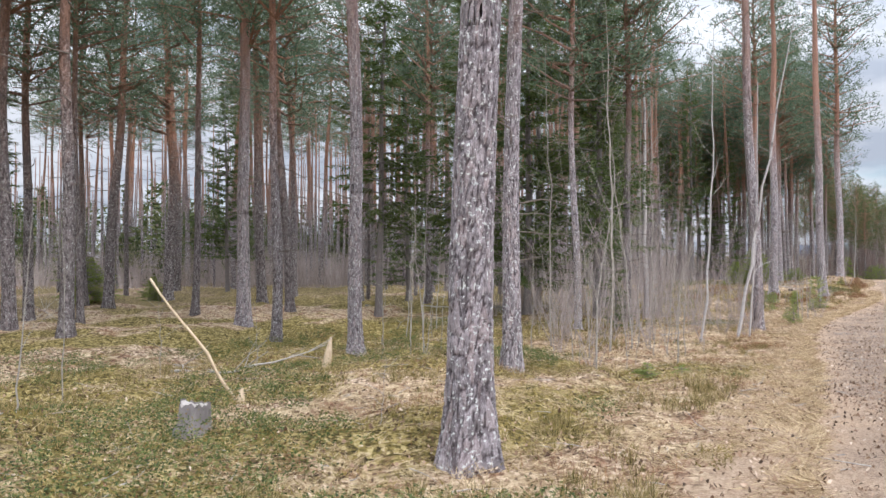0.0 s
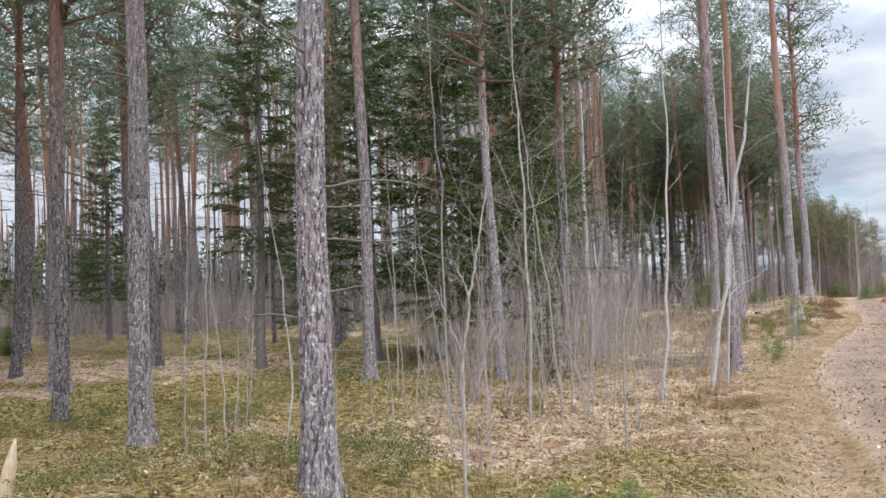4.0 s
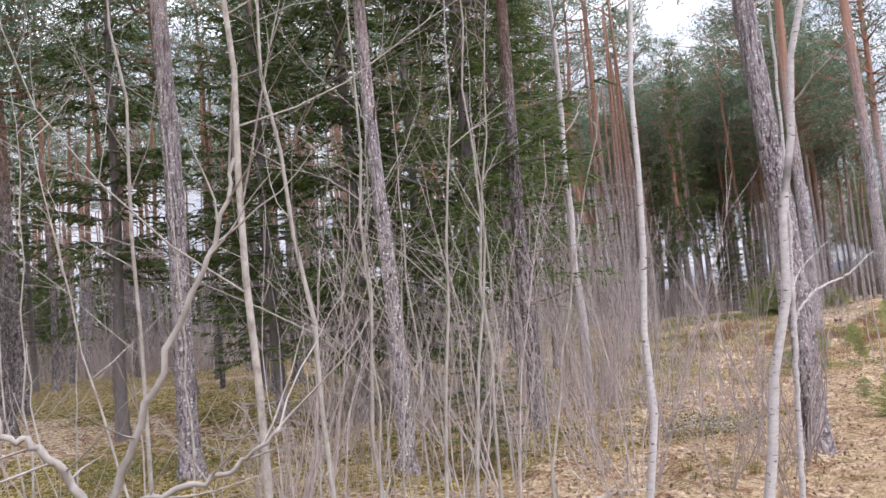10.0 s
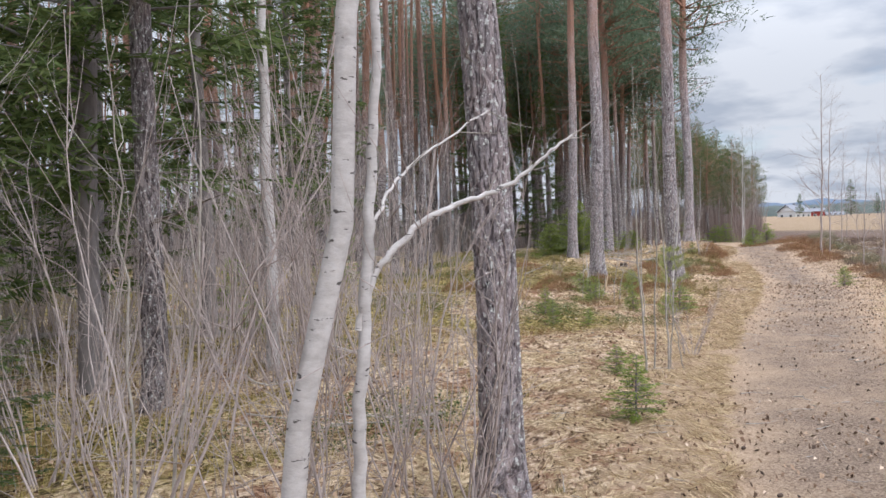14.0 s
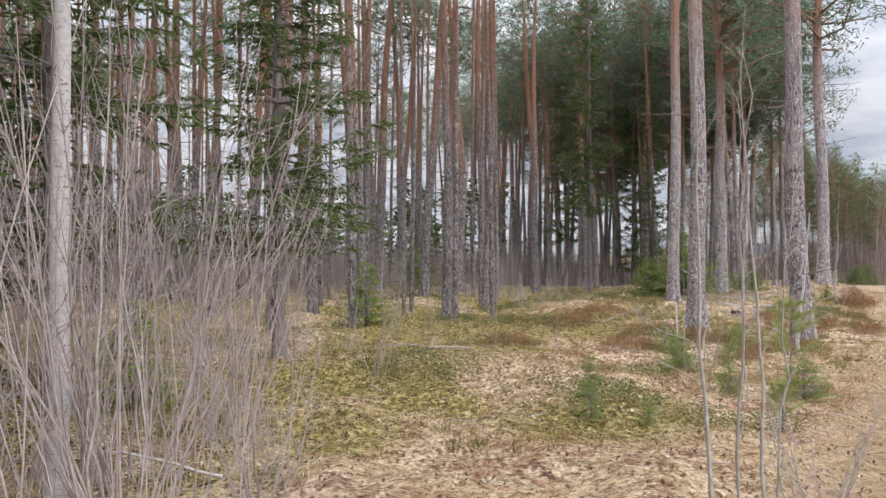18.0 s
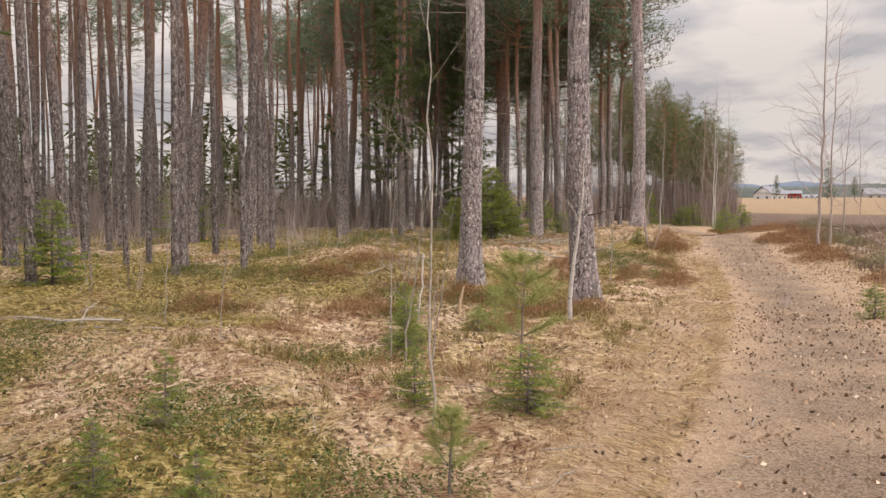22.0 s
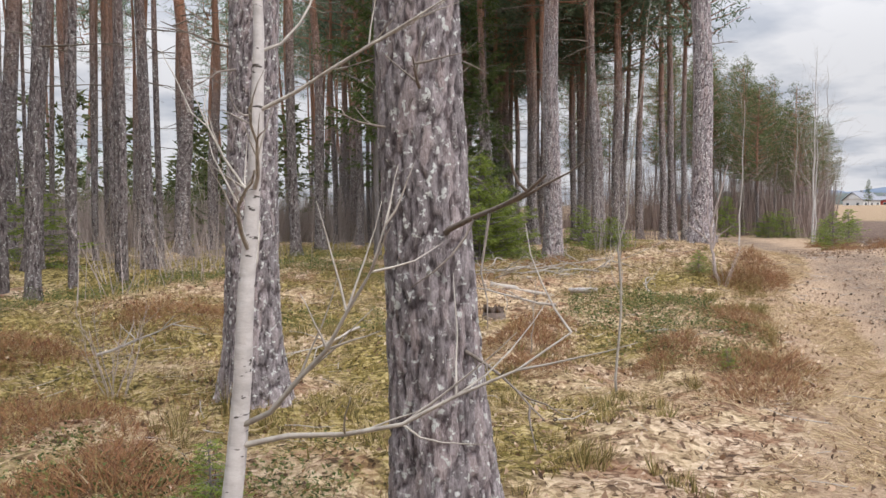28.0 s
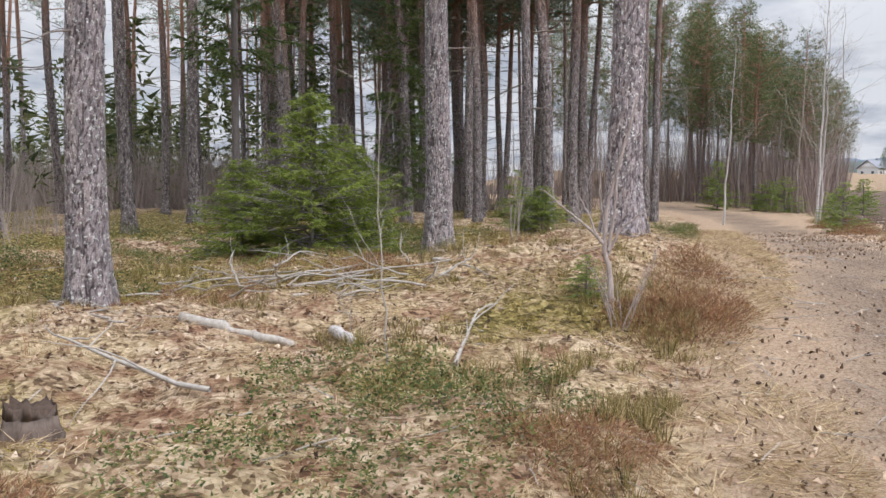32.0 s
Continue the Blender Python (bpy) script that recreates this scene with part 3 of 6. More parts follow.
def pine_parts(seed, h=17.0, crown=0.5, full=1.0, leaf=None):
    """Shared meshes of a pine: dead lower branches, live limbs, needle clumps."""
    rr = np.random.default_rng(seed)
    dead, limbs, base, way, ln = Soup(), Soup(), [], [], []
    for k in range(17):
        z = rr.uniform(1.8, crown * h + 1)
        a = rr.uniform(0, 6.28)
        L = rr.uniform(0.25, 1.0) + (1.1 if rr.random() < 0.45 else 0) * z / 8
        P, R = bent((0.08 * np.cos(a), 0.08 * np.sin(a), z), (np.cos(a), np.sin(a), rr.uniform(-0.25, 0.2)), L, 4, 0.013 + 0.006 * L, 0.12, -0.03, rr)
        dead.add(*tube(P, R, 3))
        for q in (1, 2):
            if rr.random() < 0.6:
                b = a + rr.choice([-1, 1]) * rr.uniform(0.5, 1.0)
                P2, R2 = bent(P[q], (np.cos(b), np.sin(b), rr.uniform(-0.3, 0.1)), L * 0.45, 3, 0.008, 0.15, -0.03, rr)
                dead.add(*tube(P2, R2, 3))
    z = crown * h
    while z < h - 0.3:
        u = (z - crown * h) / (h * (1 - crown))
        L0 = 0.45 + 2.3 * np.sin(np.pi * min(1, 0.22 + 0.78 * u)) ** 0.8 * (1 - 0.25 * u)
        for k in range(int(4 * full + rr.random())):
            a = rr.uniform(0, 6.28)
            L = L0 * rr.uniform(0.6, 1.15)
            P, R = bent((0, 0, z), (np.cos(a), np.sin(a), rr.uniform(0.05, 0.55)), L, 6, 0.022 + 0.012 * L, 0.16, 0.03, rr)
            if rr.random() < 0.6:
                limbs.add(*tube(P[[0, 2, 5]], R[[0, 2, 5]], 3))
            m = int(2 + 2.3 * L)
            t = rr.uniform(0.35, 1.05, m) * 5
            c = np.stack([np.interp(t, np.arange(6), P[:, q]) for q in range(3)], 1) + rr.normal(0, 0.17, (m, 3)) + [0, 0, 0.06]
            for cc in c:
                w = rr.normal(size=(10, 3)) + [0.5 * np.cos(a), 0.5 * np.sin(a), 0.45]
                base.append(cc + rr.normal(0, 0.13, (10, 3)) * [1.3, 1.3, 0.7])
                way.append(w)
                ln.append(rr.uniform(0.15, 0.34, 10))
        z += rr.uniform(0.22, 0.5)
    V, F = blades(np.concatenate(base), np.concatenate(way), np.concatenate(ln), rr.uniform(0.026, 0.056, sum(map(len, ln))), rr)
    return dead.mesh("dead_branchwork", DEADWOOD), limbs.mesh("crown_branchwork", BARK_FAR), mesh_of("foliage", V, F, leaf or PINE_N, False)


def spruce_parts(seed, h, reach, first, step, per, spray, needle, mat, dens=1.0, nb=5):
    """Branches and needles of a spruce: whorls of drooping boughs with hanging sprays."""
    rr = np.random.default_rng(seed)
    limbs, base, way, ln = Soup(), [], [], []
    z = first
    while z < h:
        u = z / h
        L0 = reach * (1 - u) ** 0.8 * (0.75 + 0.5 * rr.random()) * (0.55 + 0.45 * min(1, (z - first) / (0.12 * h) + 0.4)) + 0.05 * reach
        for k in range(per):
            a = rr.uniform(0, 6.28)
            L = L0 * rr.uniform(0.65, 1.2)
            P, R = bent((0, 0, z), (np.cos(a), np.sin(a), 0.35 * u + rr.uniform(-0.25, 0.15)), L, nb, 0.006 + 0.009 * L, 0.08, 0.02, rr)
            limbs.add(*tube(P, R, 3))
            m = max(3, int(dens * L / spray * 2.2))
            t = rr.uniform(0.12, 1.02, m) * (nb - 1)
            c = np.stack([np.interp(t, np.arange(nb), P[:, q]) for q in range(3)], 1)
            s = rr.choice([-1, 1], m)
            out = np.stack([np.cos(a) - s * 0.9 * np.sin(a), np.sin(a) + s * 0.9 * np.cos(a), rr.uniform(-0.75, 0.1, m)], 1)
            oo = out / np.linalg.norm(out, axis=1)[:, None]
            size = spray * rr.uniform(0.6, 1.2, m) * (1.1 - 0.5 * t / (nb - 1))
            base.append(c)
            way.append(oo)
            ln.append(np.stack([size, np.full(m, 0.19 * needle)], 1))
            for q in range(4):
                f = rr.uniform(0.05, 0.9, (m, 1))
                base.append(c + oo * f * size[:, None])
                way.append(oo + rr.normal(0, 0.5, (m, 3)))
                w = rr.uniform(0.6, 1.2, m) * needle
                ln.append(np.stack([w, w * 0.20], 1))
        z += step * rr.uniform(0.7, 1.3)
    size = np.concatenate(ln)
    V, F = blades(np.concatenate(base), np.concatenate(way), size[:, 0], size[:, 1], rr)
    return limbs.mesh("branchwork", SPRUCEBARK), mesh_of("foliage", V, F, mat, False)


YOUNG_PINES = [pine_parts(38, crown=0.36, full=1.0, leaf=BEND_N), pine_parts(39, crown=0.48, full=1.0, leaf=BEND_N)]
HIGH = [pine_parts(35, crown=0.77, full=0.85), pine_parts(36, crown=0.74, full=0.75)]
PINES = [pine_parts(31, crown=0.50, full=1.25), pine_parts(32, crown=0.42, full=1.3), pine_parts(33, crown=0.56, full=1.25), pine_parts(34, crown=0.47, full=1.2)]
SLIM = [trunk_mesh("trunk", 17, 0.3, 60 + k, 9, 16, curve=0.22, mat=BARK_FAR)[0] for k in range(4)]


def dead_branch(seed, mat=None):
    """One bare, slightly drooping branch along +x with side twigs."""
    rr = np.random.default_rng(seed)
    s, L = Soup(), rr.uniform(0.5, 1.3)
    P, R = bent((0.06, 0, 0), (1, 0, rr.uniform(-0.2, 0.15)), L, 8, 0.009 + 0.004 * L, 0.10, -0.01, rr)
    for q in range(2, 7):
        if rr.random() < 0.75 or q == 4:
            t = P[q] - P[q - 1] + rr.normal(0, 0.12, 3)
            P2, R2 = bent(P[q], t, L * rr.uniform(0.15, 0.4), 5, 0.006, 0.15, 0.02, rr)
            s.add(*tube(P2, R2, 4))
    me = mesh_of("branch", *tube(P, R, 5), mat or DEADWOOD)
    return me, s.mesh("twigwork", mat or DEADWOOD)


DEAD = [dead_branch(700 + k) for k in range(8)]


def pine(x, y, d, h=17.0, k=0, near=False, lean=(0, 0), seed=1, label="", group="pines of the wood", turn=None, young=False, high=False, low=()):
    """A Scots pine with its foot at x, y."""
    rr = np.random.default_rng(seed * 13 + 5)
    top = new("pine_tree")
    turn = rr.uniform(0, 360) if turn is None else turn
    top.matrix_basis = pose(x, y, gz(x, y) - 0.03, lean[0], lean[1], turn if not near else 0)
    dead, limbs, needles = YOUNG_PINES[k % 2] if young else HIGH[k % 2] if high else PINES[k % 4]
    if near:
        zs = np.concatenate([np.arange(-0.2, 3.4, 0.024), np.arange(3.2, 7, 0.09), np.linspace(7, h, 14)])
        me, _ = trunk_mesh("trunk", h, d, seed, 84, 0, 0.014, 0.10, BARK, zs=zs)
        part("trunk", me, top)
    else:
        part("trunk", SLIM[k % 4], top, at=Matrix.Diagonal((d / 0.3, d / 0.3, h / 17, 1)))
    s = 0.55 if young else 0.75 + d
    if near:
        for q in range(13 + len(low)):
            z, a = (rr.uniform(2.2, 8.0), rr.uniform(0, 360)) if q < 13 else low[q - 13]
            arm = part("branch", DEAD[(q + seed) % 8][0], top, at=pose(0, 0, z, 0, 0, a) @ Matrix.Diagonal((*[rr.uniform(0.5, 1.1)] * 3, 1)))
            tagged(part("twigwork", DEAD[(q + seed) % 8][1], arm), kind="stuff")
    else:
        tagged(part("dead_branchwork", dead, top, at=Matrix.Diagonal((s, s, h / 17, 1))), kind="stuff")
    tagged(part("crown_branchwork", limbs, top, at=Matrix.Diagonal((s, s, h / 17, 1))), kind="stuff")
    tagged(part("foliage", needles, top, "grey-green needle clumps", at=Matrix.Diagonal((s, s, h / 17, 1))), kind="stuff")
    return tagged(top, label or "slender pine with grey foot, orange upper bark and bare lower branches", "tree", group)


# the pines that stand near the path ---------------------------------------------
NEAR = [  # x, y, foot diameter, height, lean about x and y
    (0.23, 5.82, 0.37, 16, 0, 0), (1.45, 11.5, 0.28, 16, 0, 0), (-0.92, 16.0, 0.31, 17, 0, -0.5), (-4.3, 23.3, 0.40, 17, 0, 1.2),
    (2.22, 21.9, 0.28, 17, 0, -1.5), (4.88, 21.6, 0.22, 15, 0, -1.0), (9.04, 19.78, 0.28, 17, 0, -2.6), (18.36, 33.3, 0.38, 18, 0, -1.6),
    (17.54, 36.05, 0.40, 18, 0, -0.5), (25.2, 43.7, 0.40, 18, 0, 0), (19.84, 42.86, 0.38, 18, 0, 0.3), (23.96, 48.25, 0.44, 18, 0, 0),
]
for i, (x, y, d, h, lx, ly) in enumerate(NEAR):
    pine(x, y, d, h, i, True, (lx, ly), 100 + i, "pine with deeply furrowed grey-brown bark and pale lichen specks", "pines beside the path", high=30 < y < 40, low=((1.55, 55), (1.3, -85), (1.85, -110), (1.1, 70), (2.0, 40), (0.9, -70), (1.7, 200)) if i == 7 else ((1.6, 30), (2.0, -20), (1.4, 170)) if i in (1, 4) else ())

# x, y, foot diameter
MID_FIRST = [
    (-2.8, 18.7, 0.24), (-10.5, 31.0, 0.4), (-7.6, 19.2, 0.33), (-9.6, 36.0, 0.42), (-5.3, 34.0, 0.42),
    (-3.7, 29.8, 0.36), (-11.0, 43.0, 0.42), (-4.5, 39.0, 0.28), (2.1, 41.0, 0.34), (3.1, 43.0, 0.35),
    (2.6, 50.0, 0.4), (3.1, 52.0, 0.34), (8.5, 37.5, 0.32), (6.78, 23.3, 0.24), (12.64, 40.4, 0.26),
    (14.13, 43.2, 0.22), (12.6, 58.0, 0.4), (15.0, 48.5, 0.28), (10.2, 54.0, 0.36),
]
MID_LAST = [
    (7.4, 50.8, 0.45), (6.5, 51.2, 0.4), (11.3, 51.5, 0.42), (11.2, 58.0, 0.38), (14.97, 55.0, 0.48),
    (18.2, 53.7, 0.3), (12.77, 48.2, 0.38), (28.1, 63.0, 0.42), (19.1, 57.9, 0.36), (27.5, 60.5, 0.4),
    (15.3, 62.0, 0.42), (21.2, 68.0, 0.42), (26.7, 52.3, 0.24), (29.6, 57.5, 0.34), (30.8, 60.0, 0.36),
    (31.5, 66.0, 0.36), (28.2, 66.0, 0.4),
]
MID = MID_FIRST + MID_LAST
for i, (x, y, d) in enumerate(MID):
    pine(x, y, d, 15 + 3 * ((i * 37) % 10) / 10, i, False, ((i * 7) % 5 * 0.5 - 1, (i * 11) % 5 * 0.5 - 1), 200 + i, high=y > 37 and x < 21)


def scatter_wood(count, seed):
    """Feet of the trees deeper in the wood, left of the path."""
    rr = np.random.default_rng(seed)
    out = [(x, y) for x, y, *_ in NEAR + MID]
    n0 = len(out)
    while len(out) < n0 + count:
        s = rr.integers(170, 800)
        d = rr.uniform(13, 62)
        tx, ty = PX[s + 1] - PX[s], PY[s + 1] - PY[s]
        q = math.hypot(tx, ty)
        x, y = PX[s] - ty / q * d, PY[s] + tx / q * d
        if y > 64 and rr.random() < 0.3:
            d = rr.uniform(3, 13)
            x, y = PX[s] - ty / q * d, PY[s] + tx / q * d
        if abs(float(from_path(x, y)[0])) < 3 or y < 12 - 0.2 * x and x > -9:
            continue
        if x > -9 and y < 33 and -float(from_path(x, y)[0]) < 16:
            continue
        if y < 62 and abs(float(from_path(x, y)[0])) < 12:
            continue
        if y > 40 and rr.random() < (0.5 if x < 13 else 0.3 if x < 24 else 0.0):
            continue
        if min((x - a) ** 2 + (y - b) ** 2 for a, b in out) > 2.1 ** 2:
            out.append((x, y))
    return out[n0:]


WOOD = scatter_wood(176, 3)
rr1 = np.random.default_rng(8)
while len(WOOD) < 245:
    x, y = rr1.uniform(20, 46), rr1.uniform(55, 100)
    if float(from_path(x, y)[0]) < -2.6 and min((x - a) ** 2 + (y - b) ** 2 for a, b, *_ in WOOD + NEAR + MID) > 1.8 ** 2:
        WOOD.append((x, y))
POLES = []
rr5 = np.random.default_rng(55)
while len(POLES) < 70:
    x, y = rr5.uniform(-2, 15), rr5.uniform(38, 62)
    if min((x - a) ** 2 + (y - b) ** 2 for a, b, *_ in WOOD + NEAR + MID + POLES) > 1.0:
        POLES.append((x, y))
POLE_STAND = Soup()
for x, y in POLES:
    h, z = rr5.uniform(11, 15), float(lift(x, y))
    P, R = bent((x, y, z - 0.2), (rr5.normal(0, 0.015), rr5.normal(0, 0.015), 1), h, 6, rr5.uniform(0.055, 0.105), 0.006, 0, rr5)
    POLE_STAND.add(*tube(P, np.linspace(R[0], 0.45 * R[0], 6), 7))
tagged(new("pole_stand", POLE_STAND.mesh("pole_stand", BARK_FAR)), "thin dark pine poles of a dense stand deep in the wood", "trees", kind="stuff")
for i, (x, y) in enumerate(WOOD):
    pine(x, y, 0.20 + 0.17 * ((i * 29) % 13) / 13, 14 + 4 * ((i * 17) % 11) / 11, i, False, ((i * 5) % 7 * 0.4 - 1.2, (i * 3) % 7 * 0.4 - 1.2), 400 + i, high=y > 37 and x < 26)


def far_trunks():
    """The last rows of the wood: slender stems and brush, too many and too far to pick apart."""
    rr = np.random.default_rng(19)
    n = 420
    s = rr.integers(120, 700, n)
    d = rr.uniform(34, 66, n)
    tx, ty = np.gradient(PX)[s], np.gradient(PY)[s]
    q = np.hypot(tx, ty)
    x, y = PX[s] - ty / q * d, PY[s] + tx / q * d
    S = Soup()
    for i in range(n):
        h = rr.uniform(5, 12)
        l = rr.normal(0, 0.02, 2)
        z = lift(x[i], y[i])
        S.add(*tube(np.array([(x[i], y[i], z - 0.2), (x[i] + l[0] * h, y[i] + l[1] * h, z + h)]), np.array([rr.uniform(0.06, 0.13), 0.03]), 5))
    tagged(new("far_trunks", S.mesh("far_trunks", BARK_FAR)), "slender grey pine trunks deep in the wood", "trees", kind="stuff")


far_trunks()


# spruces ----------------------------------------------------------
TALL = [spruce_parts(41, 14, 2.6, 2.4, 0.34, 6, 0.50, 0.20, SPRUCE_N, 3.0), spruce_parts(42, 14, 2.3, 1.2, 0.36, 6, 0.50, 0.20, SPRUCE_N, 3.0), spruce_parts(43, 14, 2.6, 3.4, 0.38, 6, 0.50, 0.20, SPRUCE_N, 3.0)]
BUSH = spruce_parts(55, 2.6, 1.35, 0.06, 0.11, 10, 0.22, 0.085, BUSH_N, 2.8)
TALL_TRUNK = trunk_mesh("trunk", 14, 0.26, 77, 10, 16, curve=0.08, mat=SPRUCEBARK, top=0.05)[0]
SMALL = [spruce_parts(51 + k, 1.6, 0.62 + 0.1 * k, 0.06, 0.085, 6, 0.13, 0.065, YOUNG_N, 2.0) for k in range(3)]
SMALL_TRUNK = trunk_mesh("trunk", 1.6, 0.05, 78, 7, 8, curve=0.02, mat=SPRUCEBARK, top=0.1)[0]


def spruce(x, y, h, k, wide=1.0):
    top = new("spruce_tree")
    top.matrix_basis = pose(x, y, gz(x, y) - 0.03, 0, 0, (k * 83) % 360)
    s = Matrix.Diagonal((wide * h / 14, wide * h / 14, h / 14, 1))
    part("trunk", TALL_TRUNK, top, at=s)
    tagged(part("branchwork", TALL[k % 3][0], top, at=s), kind="stuff")
    tagged(part("foliage", TALL[k % 3][1], top, "dark green hanging sprays", at=s), kind="stuff")
    return tagged(top, "dark green spruce with drooping branches among the pines", "tree", "spruces of the wood")


def young_spruce(x, y, h, k, wide=1.0, label="small bright green spruce growing from the moss", bush=False):
    top = new("young_spruce")
    top.matrix_basis = pose(x, y, gz(x, y) - 0.02, 0, 0, (k * 67) % 360)
    s = Matrix.Diagonal((wide * h / 1.6, wide * h / 1.6, h / 1.6, 1))
    part("trunk", SMALL_TRUNK, top, at=s)
    f = Matrix.Diagonal((wide * h / 2.6, wide * h / 2.6, h / 2.6, 1)) if bush else s
    tagged(part("branchwork", BUSH[0] if bush else SMALL[k % 3][0], top, at=f), kind="stuff")
    tagged(part("foliage", BUSH[1] if bush else SMALL[k % 3][1], top, at=f), kind="stuff")
    return tagged(top, label, "young tree", "young spruces")


for i, (x, y, h) in enumerate([(6.1, 24.2, 13), (4.2, 25.5, 14), (7.2, 27.5, 12), (2.6, 27.0, 12), (5.4, 30.0, 14), (-0.5, 27.5, 13), (8.9, 33.0, 11), (0.8, 36.0, 13),
                               (20.5, 53.5, 15), (22.0, 62.5, 15), (24.5, 56.5, 11), (-13.0, 27.0, 9), (-8.0, 41.0, 11), (26.2, 64.0, 13)]):
    spruce(x, y, h, i, 0.66 if y > 50 else 1.0)
spruce(5.76, 21.1, 3.0, 1, 1.1)
SPRUCELETS_NEAR = [
    (3.02, 10.28, 0.27, 2.3), (3.6, 10.6, 0.3, 2.2), (33.7, 51.4, 1.15, 1.2), (35.0, 53.6, 0.9, 1.5),
    (27.2, 54.8, 1.3, 1.3), (15.37, 28.22, 0.55, 1.5), (14.55, 28.44, 0.5, 1.2), (15.3, 31.78, 0.6, 1.3), (16.2, 31.8, 0.4, 1.4),
    (10.6, 21.0, 0.55, 1.3), (12.8, 28.3, 0.55, 0.9), (15.6, 33.0, 0.55, 1.2), (40.6, 59.6, 1.3, 1.5), (38.2, 60.4, 1.2, 1.6),
    (38.8, 62.4, 1.2, 1.7), (37.4, 63.4, 1.9, 1.1), (39.9, 63.6, 1.0, 1.8),
]
SPRUCELETS_FAR = [
    (12.5, 49.5, 1.9, 1.2), (21.4, 36.4, 0.24, 1.5), (9.6, 13.6, 1.0, 1.5), (26.3, 51.2, 1.0, 1.4), (10.5, 38.5, 1.6, 1.3),
    (13.0, 27.0, 0.3, 1.4), (21.8, 31.5, 0.5, 1.3), (17.4, 33.9, 0.4, 1.4), (24.0, 41.6, 0.35, 1.7), (11.6, 23.3, 0.35, 1.3),
    (7.6, 29.0, 1.4, 1.2), (23.0, 52.0, 1.5, 1.2), (8.5, 11.6, 0.8, 1.8), (8.9, 12.4, 0.7, 1.8), (15.2, 31.3, 0.6, 1.1), (12.48, 27.2, 0.45, 0.9),
]
for i, (x, y, h, w) in enumerate(SPRUCELETS_NEAR + SPRUCELETS_FAR):
    young_spruce(x, y, h, i, w)
for i, (x, y, h, w) in enumerate([(21.9, 47.0, 2.5, 1.0), (20.9, 47.6, 1.6, 1.1), (22.6, 47.9, 1.8, 1.0), (26.6, 51.0, 1.1, 1.3), (-13.0, 36.0, 1.9, 1.4), (-10.4, 36.6, 1.2, 1.2)]):
    young_spruce(x, y, h, i, w, "bushy green spruce with spreading tiers on the forest floor", True)


def young_pine(x, y, h, seed):
    """A knee-high pine: one leader, whorls of bottle-brush twigs."""
    rr = np.random.default_rng(seed)
    top = new("young_pine")
    top.matrix_basis = pose(x, y, gz(x, y) - 0.02)
    P, R = bent((0, 0, 0), (0.02, 0, 1), h, 8, 0.011, 0.02, 0, rr)
    part("stem", mesh_of("stem", *tube(P, R, 6), SPRUCEBARK), top)
    for z in (0.38, 0.60, 0.78, 0.93):
        a0 = rr.uniform(0, 6)
        for q in range(5):
            a = a0 + q * 1.257 + rr.normal(0, 0.15)
            L = h * (0.62 - 0.50 * z) * rr.uniform(0.8, 1.2)
            P2, R2 = bent((0, 0, z * h), (np.cos(a), np.sin(a), 0.35), L, 6, 0.0045, 0.05, 0.06, rr)
            twig = part("branch", mesh_of("branch", *tube(P2, R2, 4), SPRUCEBARK), top)
            n = int(400 * min(1, h))
            t = rr.uniform(1.2, 5, n)
            b = np.stack([np.interp(t, np.arange(6), P2[:, k]) for k in range(3)], 1)
            w = rr.normal(size=(n, 3)) + [np.cos(a) * 0.6, np.sin(a) * 0.6, 0.25]
            tagged(part("foliage", mesh_of("foliage", *blades(b, w, rr.uniform(0.06, 0.12, n) * min(1, 0.3 + 0.7 * h), 0.0024, rr), PINELET_N, False), twig), kind="stuff")
    return tagged(top, "knee-high young pine with long yellow-green needles", "young tree", "young pines")


for i, (x, y, h) in enumerate([(15.58, 28.9, 1.1), (14.35, 26.9, 0.5), (16.6, 32.3, 0.6)]):
    young_pine(x, y, h, 900 + i)


# bare saplings and shrubs ----------------------------------------------------------
def bare_meshes(h, r, seed, n, spread=0.5, wob=0.035, lean=(0, 0), rise=0.05, first=0.25, twig=0.35):
    """Stem, and a list of branches with twigs, for a leafless young tree."""
    rr = np.random.default_rng(seed)
    P, R = bent((0, 0, -0.1), (lean[0], lean[1], 1), h + 0.1, 14, r, wob, 0.012, rr)
    P[1:] += rr.normal(0, 0.005 + 0.0022 * h, (13, 3)) * [1, 1, 0.3]
    R = np.linspace(r, r * 0.15, 14)
    stem, arms = tube(P, R, 8), []
    for q in range(n):
        f = first + (1 - first) * (q + rr.random()) / n
        z = f * 13
        p = np.array([np.interp(z, np.arange(14), P[:, k]) for k in range(3)])
        a = rr.uniform(0, 6.28)
        L = h * twig * (1.15 - 0.8 * f) * rr.uniform(0.6, 1.3)
        rb = max(0.0025, r * (1 - 0.8 * f) * 0.34)
        s = Soup()
        P2, R2 = bent(p, (spread * np.cos(a), spread * np.sin(a), rr.uniform(0.25, 0.7)), L, 7, rb, 0.16, rise, rr)
        for k in range(2, 7):
            for _ in range(2):
                if rr.random() < 0.7 or k == 3:
                    w = P2[k] - P2[k - 1]
                    w = w / np.linalg.norm(w) + rr.normal(0, 0.45, 3)
                    P3, R3 = bent(P2[k], w, L * rr.uniform(0.18, 0.42), 5, rb * 0.45, 0.1, 0.05, rr)
                    s.add(*tube(P3, R3, 3))
        arms.append((tube(P2, R2, 5), s))
    return stem, arms


